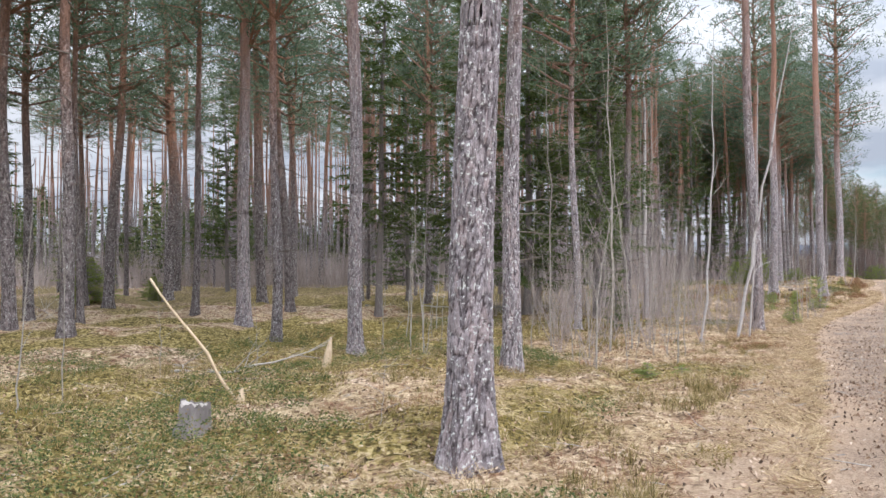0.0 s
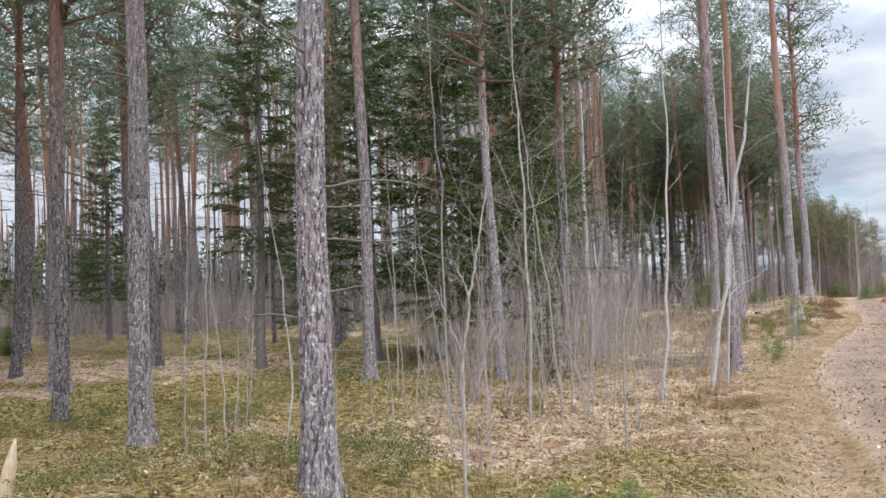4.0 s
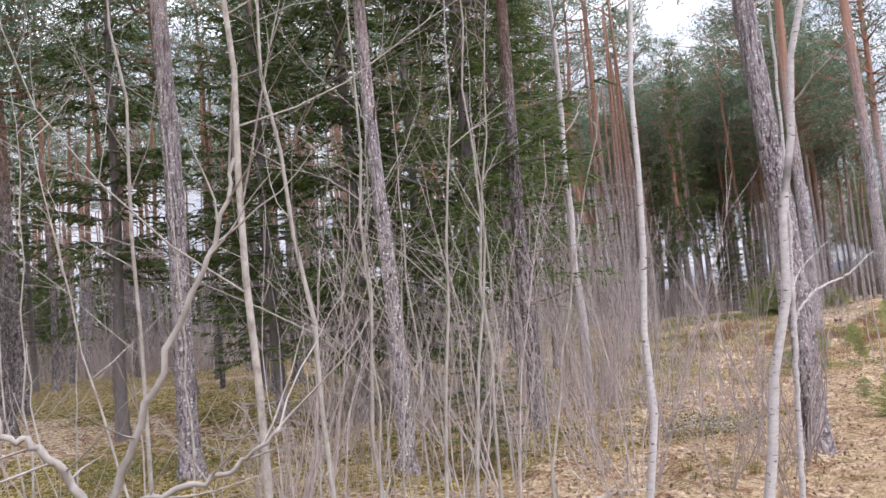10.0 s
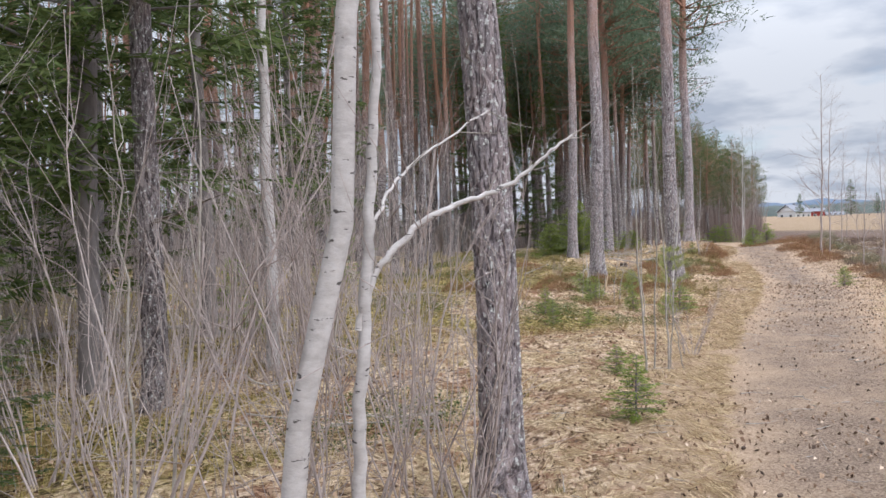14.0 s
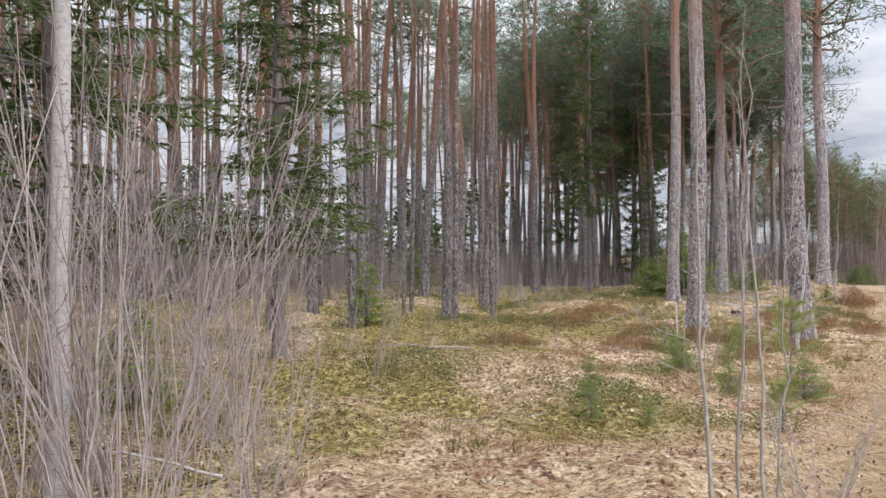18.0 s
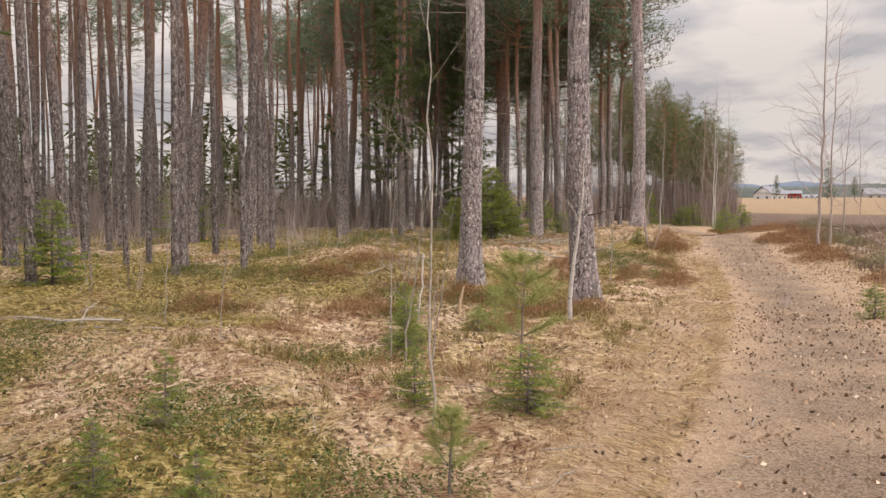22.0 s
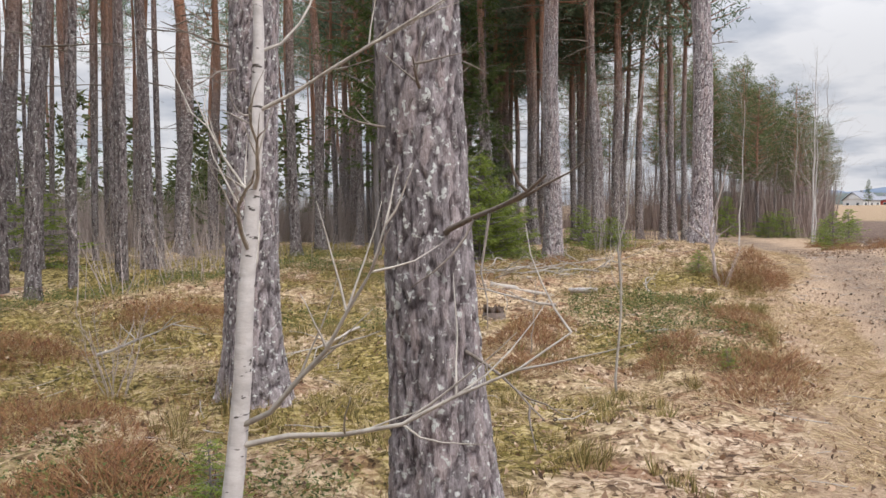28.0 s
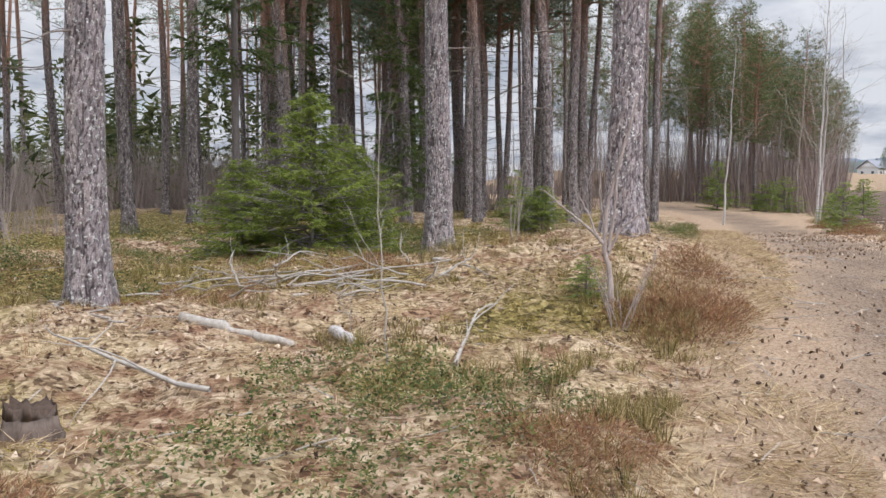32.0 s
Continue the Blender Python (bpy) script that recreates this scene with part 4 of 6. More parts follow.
def sapling(name, x, y, h, r, seed, n=9, lean=(0, 0), mat=None, label="", group="bare saplings", spread=0.5, wob=0.035, first=0.25, twig=0.35, sink=0.0):
    mat = mat or SAPBARK
    stem, arms = bare_meshes(h, r, seed, n, spread, wob, lean, 0.05, first, twig)
    top = new(name)
    top.matrix_basis = pose(x, y, gz(x, y) - sink)
    part("stem", mesh_of("stem", *stem, mat), top)
    thin = mat if mat is not BIRCH else SAPBARK
    for main, twigs in arms:
        arm = part("branch", mesh_of("branch", *main, thin), top)
        tagged(part("twigwork", twigs.mesh("twigwork", thin), arm), kind="stuff")
    return tagged(top, label or "thin leafless birch sapling with pale grey bark", "sapling", group)


def bundle(seed, h, stems, r=0.007, fan=0.32, twigs=9):
    """One shared mesh of a many-stemmed bare shrub: its stems, then its twigs."""
    rr = np.random.default_rng(seed)
    a, b = [], Soup()
    for k in range(stems):
        t = rr.uniform(0, 6.28)
        L = h * rr.uniform(0.5, 1.1)
        P, R = bent((0.12 * np.cos(t) * rr.random(), 0.12 * np.sin(t) * rr.random(), -0.05), (fan * np.cos(t), fan * np.sin(t), 1), L, 9, r * rr.uniform(0.6, 1.4), 0.10, 0.03, rr)
        a.append(tube(P, R, 5))
        for q in range(twigs):
            i = rr.integers(2, 8)
            w = P[i] - P[i - 1]
            w = w / np.linalg.norm(w) + rr.normal(0, 0.5, 3)
            P2, R2 = bent(P[i], w, L * rr.uniform(0.12, 0.35), 5, r * 0.45, 0.12, 0.05, rr)
            b.add(*tube(P2, R2, 3))
    return a, b


SHRUBS = []
for k, (h, n) in enumerate([(1.9, 7), (2.6, 6), (1.2, 9), (3.2, 7)]):
    stems, twigs = bundle(820 + k, h, n)
    SHRUBS.append(([mesh_of("stem", *s, TWIGBARK) for s in stems], twigs.mesh("twigwork", TWIGBARK)))


def shrub(x, y, k, s=1.0, turn=0, label="bare many-stemmed shrub with thin purplish-grey twigs"):
    top = new("bare_shrub")
    top.matrix_basis = pose(x, y, gz(x, y), 0, 0, turn) @ Matrix.Diagonal((s, s, s, 1))
    for me in SHRUBS[k % 4][0]:
        part("stem", me, top)
    tagged(part("twigwork", SHRUBS[k % 4][1], top), kind="stuff")
    return tagged(top, label, "shrub", "bare shrubs")


# bare saplings: x, y, height, radius at the foot, lean x, lean y, branches
THIN_START = [
    (-0.43, 6.63, 0.55, 0.007, 0.05, 0.0, 2), (-3.56, 7.21, 1.9, 0.014, 0.05, 0.0, 4), (-3.96, 9.27, 2.3, 0.014, 0.05, 0.0, 5), (-3.39, 11.2, 1.3, 0.01, 0.0, 0.0, 3), (-2.3, 12.49, 1.0, 0.009, 0.0, 0.0, 3),
    (2.47, 13.5, 1.5, 0.012, 0.05, 0.0, 5), (3.2, 13.9, 2.0, 0.013, -0.04, 0.0, 6), (0.6, 14.0, 1.6, 0.011, 0.06, 0.0, 4), (2.0, 15.2, 1.4, 0.01, 0.0, 0.0, 4), (5.15, 15.5, 3.6, 0.02, 0.1, 0.0, 8),
    (4.88, 15.7, 2.2, 0.015, 0.05, 0.0, 6), (4.58, 15.9, 6.0, 0.028, -0.06, 0.0, 8),
]
THIN_THICKET = [
    (4.14, 15.95, 7.0, 0.042, 0.06, -0.02, 10), (4.75, 16.05, 5.0, 0.022, 0.0, 0.0, 8), (2.68, 16.55, 3.6, 0.018, 0.02, 0.0, 6), (3.21, 17.2, 6.5, 0.03, 0.0, 0.0, 7), (5.59, 17.55, 6.5, 0.024, 0.01, 0.0, 9),
    (-0.4, 17.6, 2.2, 0.014, 0.0, 0.0, 5), (0.15, 18.5, 3.0, 0.022, 0.06, 0.0, 5), (5.1, 18.8, 4.6, 0.02, -0.03, 0.0, 7), (0.78, 19.4, 1.1, 0.014, 0.0, 0.0, 4), (3.9, 19.7, 1.2, 0.014, 0.0, 0.0, 4),
    (2.67, 20.3, 4.6, 0.026, 0.0, 0.0, 6), (5.98, 20.3, 5.2, 0.024, -0.02, 0.0, 8),
]
THIN_HEATH = [
    (1.03, 21.4, 2.4, 0.024, 0.05, 0.0, 5), (8.6, 24.0, 4.0, 0.018, 0.06, 0.0, 8), 
    (7.6, 26.4, 4.5, 0.02, 0.0, 0.0, 8), (14.6, 28.14, 4.2, 0.02, -0.02, 0.02, 6), (14.75, 29.6, 1.9, 0.016, 0.06, 0.0, 5), (15.17, 30.2, 1.6, 0.018, 0.12, 0.0, 4),
    (14.8, 30.3, 2.2, 0.011, 0.04, 0.0, 5), (13.2, 31.5, 2.0, 0.012, 0.1, 0.0, 4),
]
THIN_LAST = [
    (11.89, 23.16, 3.4, 0.022, -0.02, 0.02, 8), (12.06, 23.31, 3, 0.018, 0, 0, 7), (12.13, 23.11, 2.8, 0.02, 0.03, 0, 8), (12.25, 23.26, 2.4, 0.014, 0.06, 0.02, 7), (12.31, 23.06, 1.1, 0.012, -0.15, 0.12, 6),
    (15.56, 31.76, 0.8, 0.022, 0.15, 0.0, 3), (15.1, 31.8, 2.1, 0.011, 0.06, 0.0, 4), (12.6, 33.2, 2.4, 0.012, 0.05, 0.0, 5), (18.6, 35.6, 3.6, 0.017, 0.03, 0.0, 6), (20.32, 36.2, 3.2, 0.019, 0.03, 0.0, 5),
    (20.0, 37.4, 1.1, 0.009, 0.0, 0.0, 4), (22.18, 40.3, 1.9, 0.012, 0.0, 0.0, 5), (22.0, 41.0, 0.6, 0.007, 0.0, 0.0, 3), (43.6, 65.0, 8.0, 0.05, 0.0, 0.0, 14),
    (39.2, 65.0, 7.5, 0.05, 0.0, 0.0, 12),
]
for i, (x, y, h, r, lx, ly, n) in enumerate(THIN_START + THIN_THICKET + THIN_HEATH + THIN_LAST):
    sapling("sapling", x, y, h, 0.62 * r, 1000 + i, n + 4, (lx, ly), None, "", "bare saplings", 0.6, 0.013, twig=0.14 if r > 0.011 and abs(x - 12.1) < 0.4 and abs(y - 23.2) < 0.4 else 0.35)
for i, (x, y, h, r, lx, ly, n) in enumerate([(7.49, 17.58, 7.5, 0.042, 0.17, -0.10, 8), (6.42, 17.02, 7.0, 0.030, 0.075, -0.06, 8), (7.98, 25.3, 11, 0.085, 0.0, 0, 12), (35.4, 54.7, 6.4, 0.05, 0.0, 0.0, 14), (35.9, 55.3, 5.8, 0.042, 0.03, 0.0, 12), (33.2, 55.6, 5.0, 0.04, 0.03, 0.0, 10)]):
    far = x > 30
    sapling("birch_tree", x, y, h, 0.8 * r if far else r, 1100 + i, 2 * n if far else n, (lx, ly), BIRCH, "leafless birch with white bark and black marks", "birches", 0.6 if far else 0.8, 0.012, 0.25 if far else 0.40, 0.28 if far else 0.16)
for i, (x, y, h, r) in enumerate([(27.84, 39.42, 6.3, 0.05), (28.0, 39.3, 5.6, 0.034), (26.6, 35.4, 4.4, 0.028), (26.9, 35.6, 4.1, 0.024), (27.2, 35.3, 4.6, 0.026), (24.5, 31.6, 4.7, 0.028), (24.8, 31.5, 4.4, 0.024), (24.3, 31.9, 4.2, 0.022), (24.7, 31.9, 4.6, 0.022),
                                  (24.1, 31.4, 4.0, 0.024), (25.0, 31.9, 3.6, 0.022), (26.3, 35.8, 3.6, 0.024), (26.5, 34.9, 3.4, 0.022), (29.4, 34.4, 5.4, 0.03), (30.5, 41.5, 4.0, 0.022), (33.5, 44.0, 3.4, 0.02), (31.0, 38.0, 3.0, 0.02), (36.0, 47.5, 4.2, 0.02), (22.2, 26.2, 4.4, 0.024), (18.8, 21.5, 4.0, 0.022), (34.5, 40.5, 3.2, 0.02), (7.7, 7.3, 5.0, 0.035)]):
    sapling("field_birch", x, y, h, 0.8 * r, 1200 + i, 38, ((i % 3 - 1) * 0.04, 0), TWIGBARK, "leafless grey birch at the edge of the heath", "birches on the heath", 0.7, 0.014, 0.20, 0.24)
sapling("broken_birch", 17.58, 32.15, 2.4, 0.034, 1300, 10, (0.02, 0.0), BIRCH, "dead white birch stem with peeling bark beside the pine", "birches", 0.9, 0.03, 0.35, 0.35)


def forked_sapling(name, lines, mat, label, group="bare saplings", seed=1500):
    """A stem and forks along given bends, each with a few fine twigs."""
    rr = np.random.default_rng(seed)
    x, y = lines[0][0][0][:2]
    top = new(name)
    z0 = gz(x, y)
    top.matrix_basis = pose(x, y, z0)
    for i, (bends, r0, r1) in enumerate(lines):
        Q = np.array(bends, float) - [x, y, z0]
        t = np.linspace(0, len(Q) - 1, 6 * len(Q))
        Q = np.stack([np.interp(t, np.arange(len(Q)), Q[:, k]) for k in range(3)], 1)
        Q[1:-1] = (Q[:-2] + Q[1:-1] + Q[2:]) / 3 + rr.normal(0, 0.004, (len(Q) - 2, 3))
        limb = part("stem" if i == 0 else "branch", mesh_of("stem" if i == 0 else "branch", *tube(Q, np.linspace(r0, r1, len(Q)), 9), mat), top)
        s = Soup()
        for q in range(len(Q) // 2 if i == 0 else 4, len(Q)):
            if rr.random() < 0.28 or q == len(Q) - 1:
                w = Q[q] - Q[q - 1]
                w = w / np.linalg.norm(w) + rr.normal(0, 0.5, 3)
                P2, R2 = bent(Q[q], w, rr.uniform(0.08, 0.30), 6, 0.0022, 0.12, 0.05, rr)
                s.add(*tube(P2, R2, 4))
        tagged(part("twigwork", s.mesh("twigwork", SAPBARK if mat is BIRCH else mat), limb), kind="stuff")
    return tagged(top, label, "sapling", group)


forked_sapling("forked_sapling", [
    (((4.40, 12.9, -0.1), (4.42, 12.92, 0.6), (4.44, 12.92, 1.18), (4.47, 12.92, 1.32), (4.55, 12.92, 1.50), (4.65, 12.92, 1.70), (4.70, 12.92, 1.86)), 0.012, 0.003),
    (((4.44, 12.92, 1.30), (4.38, 12.91, 1.40), (4.33, 12.91, 1.43), (4.26, 12.90, 1.47), (4.16, 12.90, 1.55)), 0.008, 0.003),
    (((4.45, 12.92, 1.29), (4.53, 12.93, 1.31), (4.66, 12.94, 1.34), (4.74, 12.94, 1.40)), 0.007, 0.003),
], SAPBARK, "pale forked birch sapling with bent bare arms")
forked_sapling("forked_sapling", [
    (((2.46, 10.71, -0.1), (2.47, 10.71, 0.6), (2.48, 10.71, 1.09), (2.53, 10.71, 1.33), (2.545, 10.72, 1.51), (2.60, 10.72, 1.73), (2.65, 10.73, 2.0), (2.70, 10.73, 2.25), (2.74, 10.73, 2.7)), 0.013, 0.004),
    (((2.48, 10.71, 1.09), (2.40, 10.70, 1.30), (2.36, 10.69, 1.42), (2.30, 10.69, 1.56)), 0.009, 0.004),
    (((2.545, 10.71, 1.50), (2.51, 10.71, 1.61), (2.46, 10.70, 1.71)), 0.008, 0.004),
], SAPBARK, "slim forked birch sapling with pale grey bark", seed=1501)
forked_sapling("crooked_sapling", [
    (((24.08, 41.25, 0.1), (24.08, 41.26, 0.55), (24.06, 41.27, 0.80), (24.02, 41.29, 1.0), (24.04, 41.28, 1.32), (24.14, 41.24, 1.70), (24.24, 41.19, 2.15)), 0.030, 0.006),
    (((24.03, 41.28, 0.98), (23.92, 41.33, 1.12), (23.78, 41.40, 1.24), (23.59, 41.49, 1.42)), 0.016, 0.004),
    (((23.96, 41.31, 1.08), (23.91, 41.33, 1.23), (23.80, 41.39, 1.44)), 0.011, 0.004),
    (((24.04, 41.29, 0.88), (24.13, 41.24, 1.12), (24.31, 41.14, 1.27)), 0.014, 0.004),
    (((24.05, 41.27, 0.95), (24.09, 41.25, 1.23), (24.10, 41.24, 1.60), (24.20, 41.19, 2.0)), 0.016, 0.004),
    (((24.03, 41.29, 1.1), (23.99, 41.32, 1.4), (24.0, 41.32, 1.75)), 0.010, 0.003),
], TWIGBARK, "crooked forked bare sapling standing in the heather", seed=1503)
forked_sapling("birch_tree", [
    (((7.80, 17.62, -0.1), (7.82, 17.56, 0.6), (7.83, 17.5, 1.0), (7.86, 17.5, 1.39), (7.88, 17.5, 1.64), (7.90, 17.48, 2.05), (7.93, 17.46, 2.8), (7.95, 17.45, 4.2), (7.98, 17.45, 5.6)), 0.024, 0.008),
    (((7.83, 17.5, 1.20), (7.89, 17.5, 1.39), (8.02, 17.5, 1.51), (8.15, 17.51, 1.57), (8.32, 17.51, 1.63), (8.41, 17.51, 1.69), (8.53, 17.51, 1.78)), 0.013, 0.004),
    (((7.86, 17.5, 1.45), (7.95, 17.6, 1.62), (8.10, 17.7, 1.75), (8.35, 17.8, 1.90)), 0.006, 0.003),
], BIRCH, "thin white birch with a long arched side branch", "birches", 1502)


def overhanging_birch(x, y, h):
    """A bare birch leaning over the path with long drooping limbs."""
    rr = np.random.default_rng(1350)
    top = new("birch_tree")
    top.matrix_basis = pose(x, y, gz(x, y))
    P, R = bent((0, 0, -0.1), (-0.10, 0.03, 1), h, 14, 0.075, 0.02, 0.0, rr)
    part("stem", mesh_of("stem", *tube(P, R, 10), SAPBARK), top)
    for z, ends in ((5.6, ((-2.4, 0.4, 6.6), (-3.2, 0.6, 6.0), (-3.35, 0.9, 5.0), (-3.1, 1.0, 4.4))), (4.3, ((-1.2, 0.5, 5.0), (-2.3, 0.7, 4.9), (-3.1, 1.0, 4.3))), (3.2, ((-1.2, 0.6, 4.0), (-2.2, 0.8, 3.9), (-2.9, 1.0, 3.4))), (6.2, ((1.0, 0.6, 7.0), (1.8, 0.9, 6.6))), (5.0, ((0.6, -1.0, 5.8), (0.9, -1.9, 5.7)))):
        k = z / h * 13
        Q = np.array([[np.interp(k, np.arange(14), P[:, q]) for q in range(3)], *ends])
        t = np.linspace(0, len(Q) - 1, 16)
        Q = np.stack([np.interp(t, np.arange(len(Q)), Q[:, q]) for q in range(3)], 1)
        Q[1:-1] = (Q[:-2] + Q[1:-1] + Q[2:]) / 3 + rr.normal(0, 0.03, (14, 3))
        limb = part("branch", mesh_of("branch", *tube(Q, np.linspace(0.03, 0.012, 16), 6), SPRUCEBARK), top)
        s = Soup()
        for q in range(5, 16):
            P2, R2 = bent(Q[q], rr.normal(0, 0.5, 3) + [0, 0, -0.5], rr.uniform(0.2, 0.6), 5, 0.006, 0.15, -0.02, rr)
            s.add(*tube(P2, R2, 4))
        tagged(part("twigwork", s.mesh("twigwork", SPRUCEBARK), limb), kind="stuff")
    return tagged(top, "bare birch with long dark limbs drooping over the path", "tree")


overhanging_birch(10.6, 10.2, 7.0)
rr0 = np.random.default_rng(12)
rr4 = np.random.default_rng(44)
WHIPS = 0
while WHIPS < 34:
    x, y = rr4.uniform(-1.5, 7.5), rr4.uniform(12.0, 20.0)
    if not -8.5 < float(from_path(x, y)[0]) < -2.6 or x > 6.2 and y < 18:
        continue
    h = rr4.uniform(0.9, 3.6)
    sapling("sapling", x, y, h, 0.004 + 0.0022 * h, 1600 + WHIPS, 5, (rr4.normal(0, 0.05), rr4.normal(0, 0.05)), None, "", "bare saplings", 0.6, 0.03)
    WHIPS += 1
for i in range(70):
    x, y = rr0.uniform(3.2, 9.5), rr0.uniform(15.6, 28.5)
    if float(from_path(x, y)[0]) > -2.3 or math.hypot(x - 9.2, y - 19.8) < 0.6:
        continue
    shrub(x, y, i, rr0.uniform(0.7, 1.2), rr0.uniform(0, 360))
for i, (x, y, k, s) in enumerate([(8.45, 25.3, 3, 1.2), (8.6, 25.5, 1, 1.2), (8.35, 26.4, 3, 1.3), (8.1, 25.9, 1, 1.1), (9.0, 27.4, 3, 1.1), (7.4, 25.4, 0, 1.2), (10.4, 30.5, 1, 1.0), (9.2, 32.0, 3, 0.9), (8.6, 19.2, 0, 1.0), (8.75, 19.35, 2, 1.0), (4.99, 15.93, 2, 0.8), (2.8, 12.2, 2, 0.7), (24.9, 32.2, 0, 0.8),
                                  (8.75, 24.16, 3, 1.15), (8.88, 23.85, 1, 1.05), (24.0, 40.9, 2, 0.6), (21.6, 33.0, 2, 0.5), (26.0, 34.2, 2, 0.7), (25.6, 49.5, 0, 1.0), (27.6, 52.0, 1, 0.9), (16.5, 36.5, 2, 0.7), (18.9, 36.8, 2, 0.6), (12.9, 23.9, 2, 0.8)]):
    shrub(x, y, k, s, i * 50)


def brushwood(count, seed, lo, hi, name, label, tall, bare=0.42, thick=1.0, s0=150, s1=640):
    """Bare undergrowth deep in the wood: upright twigs, too many to count."""
    rr = np.random.default_rng(seed)
    s = rr.integers(s0, s1, count)
    d = rr.uniform(lo, hi, count)
    tx, ty = np.gradient(PX)[s], np.gradient(PY)[s]
    q = np.hypot(tx, ty)
    x, y = PX[s] - ty / q * d, PY[s] + tx / q * d
    keep = (vnoise(x * 0.22, y * 0.22, 0, 31) > bare) & ~((y < 46) & (x < 2.5))
    x, y = x[keep], y[keep]
    n = 5
    x, y = np.repeat(x, n) + rr.normal(0, 0.25, len(x) * n), np.repeat(y, n) + rr.normal(0, 0.25, len(y) * n)
    z = lift(x, y) - 0.05
    w = np.stack([rr.normal(0, 0.28, len(x)), rr.normal(0, 0.28, len(x)), np.ones(len(x))], 1)
    V, F = blades(np.stack([x, y, z], 1), w, tall * rr.uniform(0.35, 1.1, len(x)), thick * rr.uniform(0.010, 0.022, len(x)), rr)
    tagged(new(name, mesh_of(name, V, F, TWIGBARK, False)), label, "undergrowth", kind="stuff")


def birch_brush():
    """Dense fine whips of young birch between the spruces and the clearing."""
    rr = np.random.default_rng(65)
    x, y = rr.uniform(4.6, 9.6, 600), rr.uniform(21.0, 35.0, 600)
    k = (vnoise(x * 0.5, y * 0.5, 0, 33) > 0.36) & (x < 9.9 - 0.05 * np.abs(y - 24))
    x, y = x[k], y[k]
    z = ground_z(x, y)
    S = Soup()
    for i in range(len(x)):
        h = 0.5 + 2.3 * rr.random() ** 1.6
        P, R = bent((x[i], y[i], z[i] - 0.04), (rr.normal(0, 0.16), rr.normal(0, 0.16), 1), h, 5, 0.0025 + 0.0014 * h, 0.07, 0.02, rr)
        S.add(*tube(P, R, 3))
        for q in (1, 2, 3):
            w = P[q] - P[q - 1]
            P2, R2 = bent(P[q], w / np.linalg.norm(w) + rr.normal(0, 0.4, 3), h * rr.uniform(0.12, 0.3), 3, 0.0028, 0.1, 0.06, rr)
            S.add(*tube(P2, R2, 3))
    tagged(new("birch_brush", S.mesh("birch_brush", TWIGBARK)), "dense leafless purplish-grey birch brush at the edge of the clearing", "undergrowth", kind="stuff")


def far_conifers():
    """Young conifers at the back of the wood, too far off to pick apart."""
    rr = np.random.default_rng(66)
    n = 300
    s = rr.integers(230, 880, n)
    d = np.where(s > 580, rr.uniform(12, 50, n), rr.uniform(40, 74, n))
    tx, ty = np.gradient(PX)[s], np.gradient(PY)[s]
    q = np.hypot(tx, ty)
    x, y = PX[s] - ty / q * d, PY[s] + tx / q * d
    base, way, ln = [], [], []
    for i in range(n):
        h, m = rr.uniform(2.5, 7.5), 170
        u = rr.random(m) ** 0.8
        a, r = rr.uniform(0, 6.28, m), 0.24 * h * (1.02 - u) * rr.uniform(0.2, 1.0, m) ** 0.5
        base.append(np.stack([x[i] + r * np.cos(a), y[i] + r * np.sin(a), lift(x[i], y[i]) + 0.2 + u * h], 1))
        way.append(np.stack([np.cos(a), np.sin(a), rr.normal(0, 0.5, m)], 1))
        ln.append(rr.uniform(0.3, 0.75, m))
    ln = np.concatenate(ln)
    V, F = blades(np.concatenate(base), np.concatenate(way), ln, 0.3 * ln, rr)
    tagged(new("far_conifers", mesh_of("far_conifers", V, F, BEND_N, False)), "olive-green young conifers at the back of the wood", "trees", kind="stuff")


birch_brush()
far_conifers()
brushwood(6500, 61, 10, 60, "undergrowth", "grey-brown leafless undergrowth between the trunks", 1.9)
brushwood(11000, 63, 26, 62, "deep_undergrowth", "dim leafless thicket at the back of the wood", 2.8, 0.34, 2.4)
brushwood(7000, 67, 7, 46, "back_undergrowth", "grey-brown leafless thicket behind the last trunks", 3.0, 0.2, 2.4, 560, 890)
brushwood(2600, 62, 12, 60, "tall_undergrowth", "thin leafless saplings deep in the wood", 3.6)


# ground cover ----------------------------------------------------------
def spots(count, seed, lo, hi, s0=175, s1=560, power=1.0):
    """Random places beside the path, closer together near it."""
    rr = np.random.default_rng(seed)
    s = rr.uniform(s0, s1, count)
    u = rr.random(count) ** power
    d = lo + (hi - lo) * u
    i = s.astype(int)
    tx, ty = np.gradient(PX)[i], np.gradient(PY)[i]
    q = np.hypot(tx, ty)
    x, y = np.interp(s, np.arange(len(PX)), PX) + ty / q * d, np.interp(s, np.arange(len(PY)), PY) - tx / q * d
    keep = (y > 2.0) & (y < 56)
    x, y = x[keep], y[keep]
    d = from_path(x, y)
    return rr, x, y, d, lift(x, y) + relief(x, y, d)


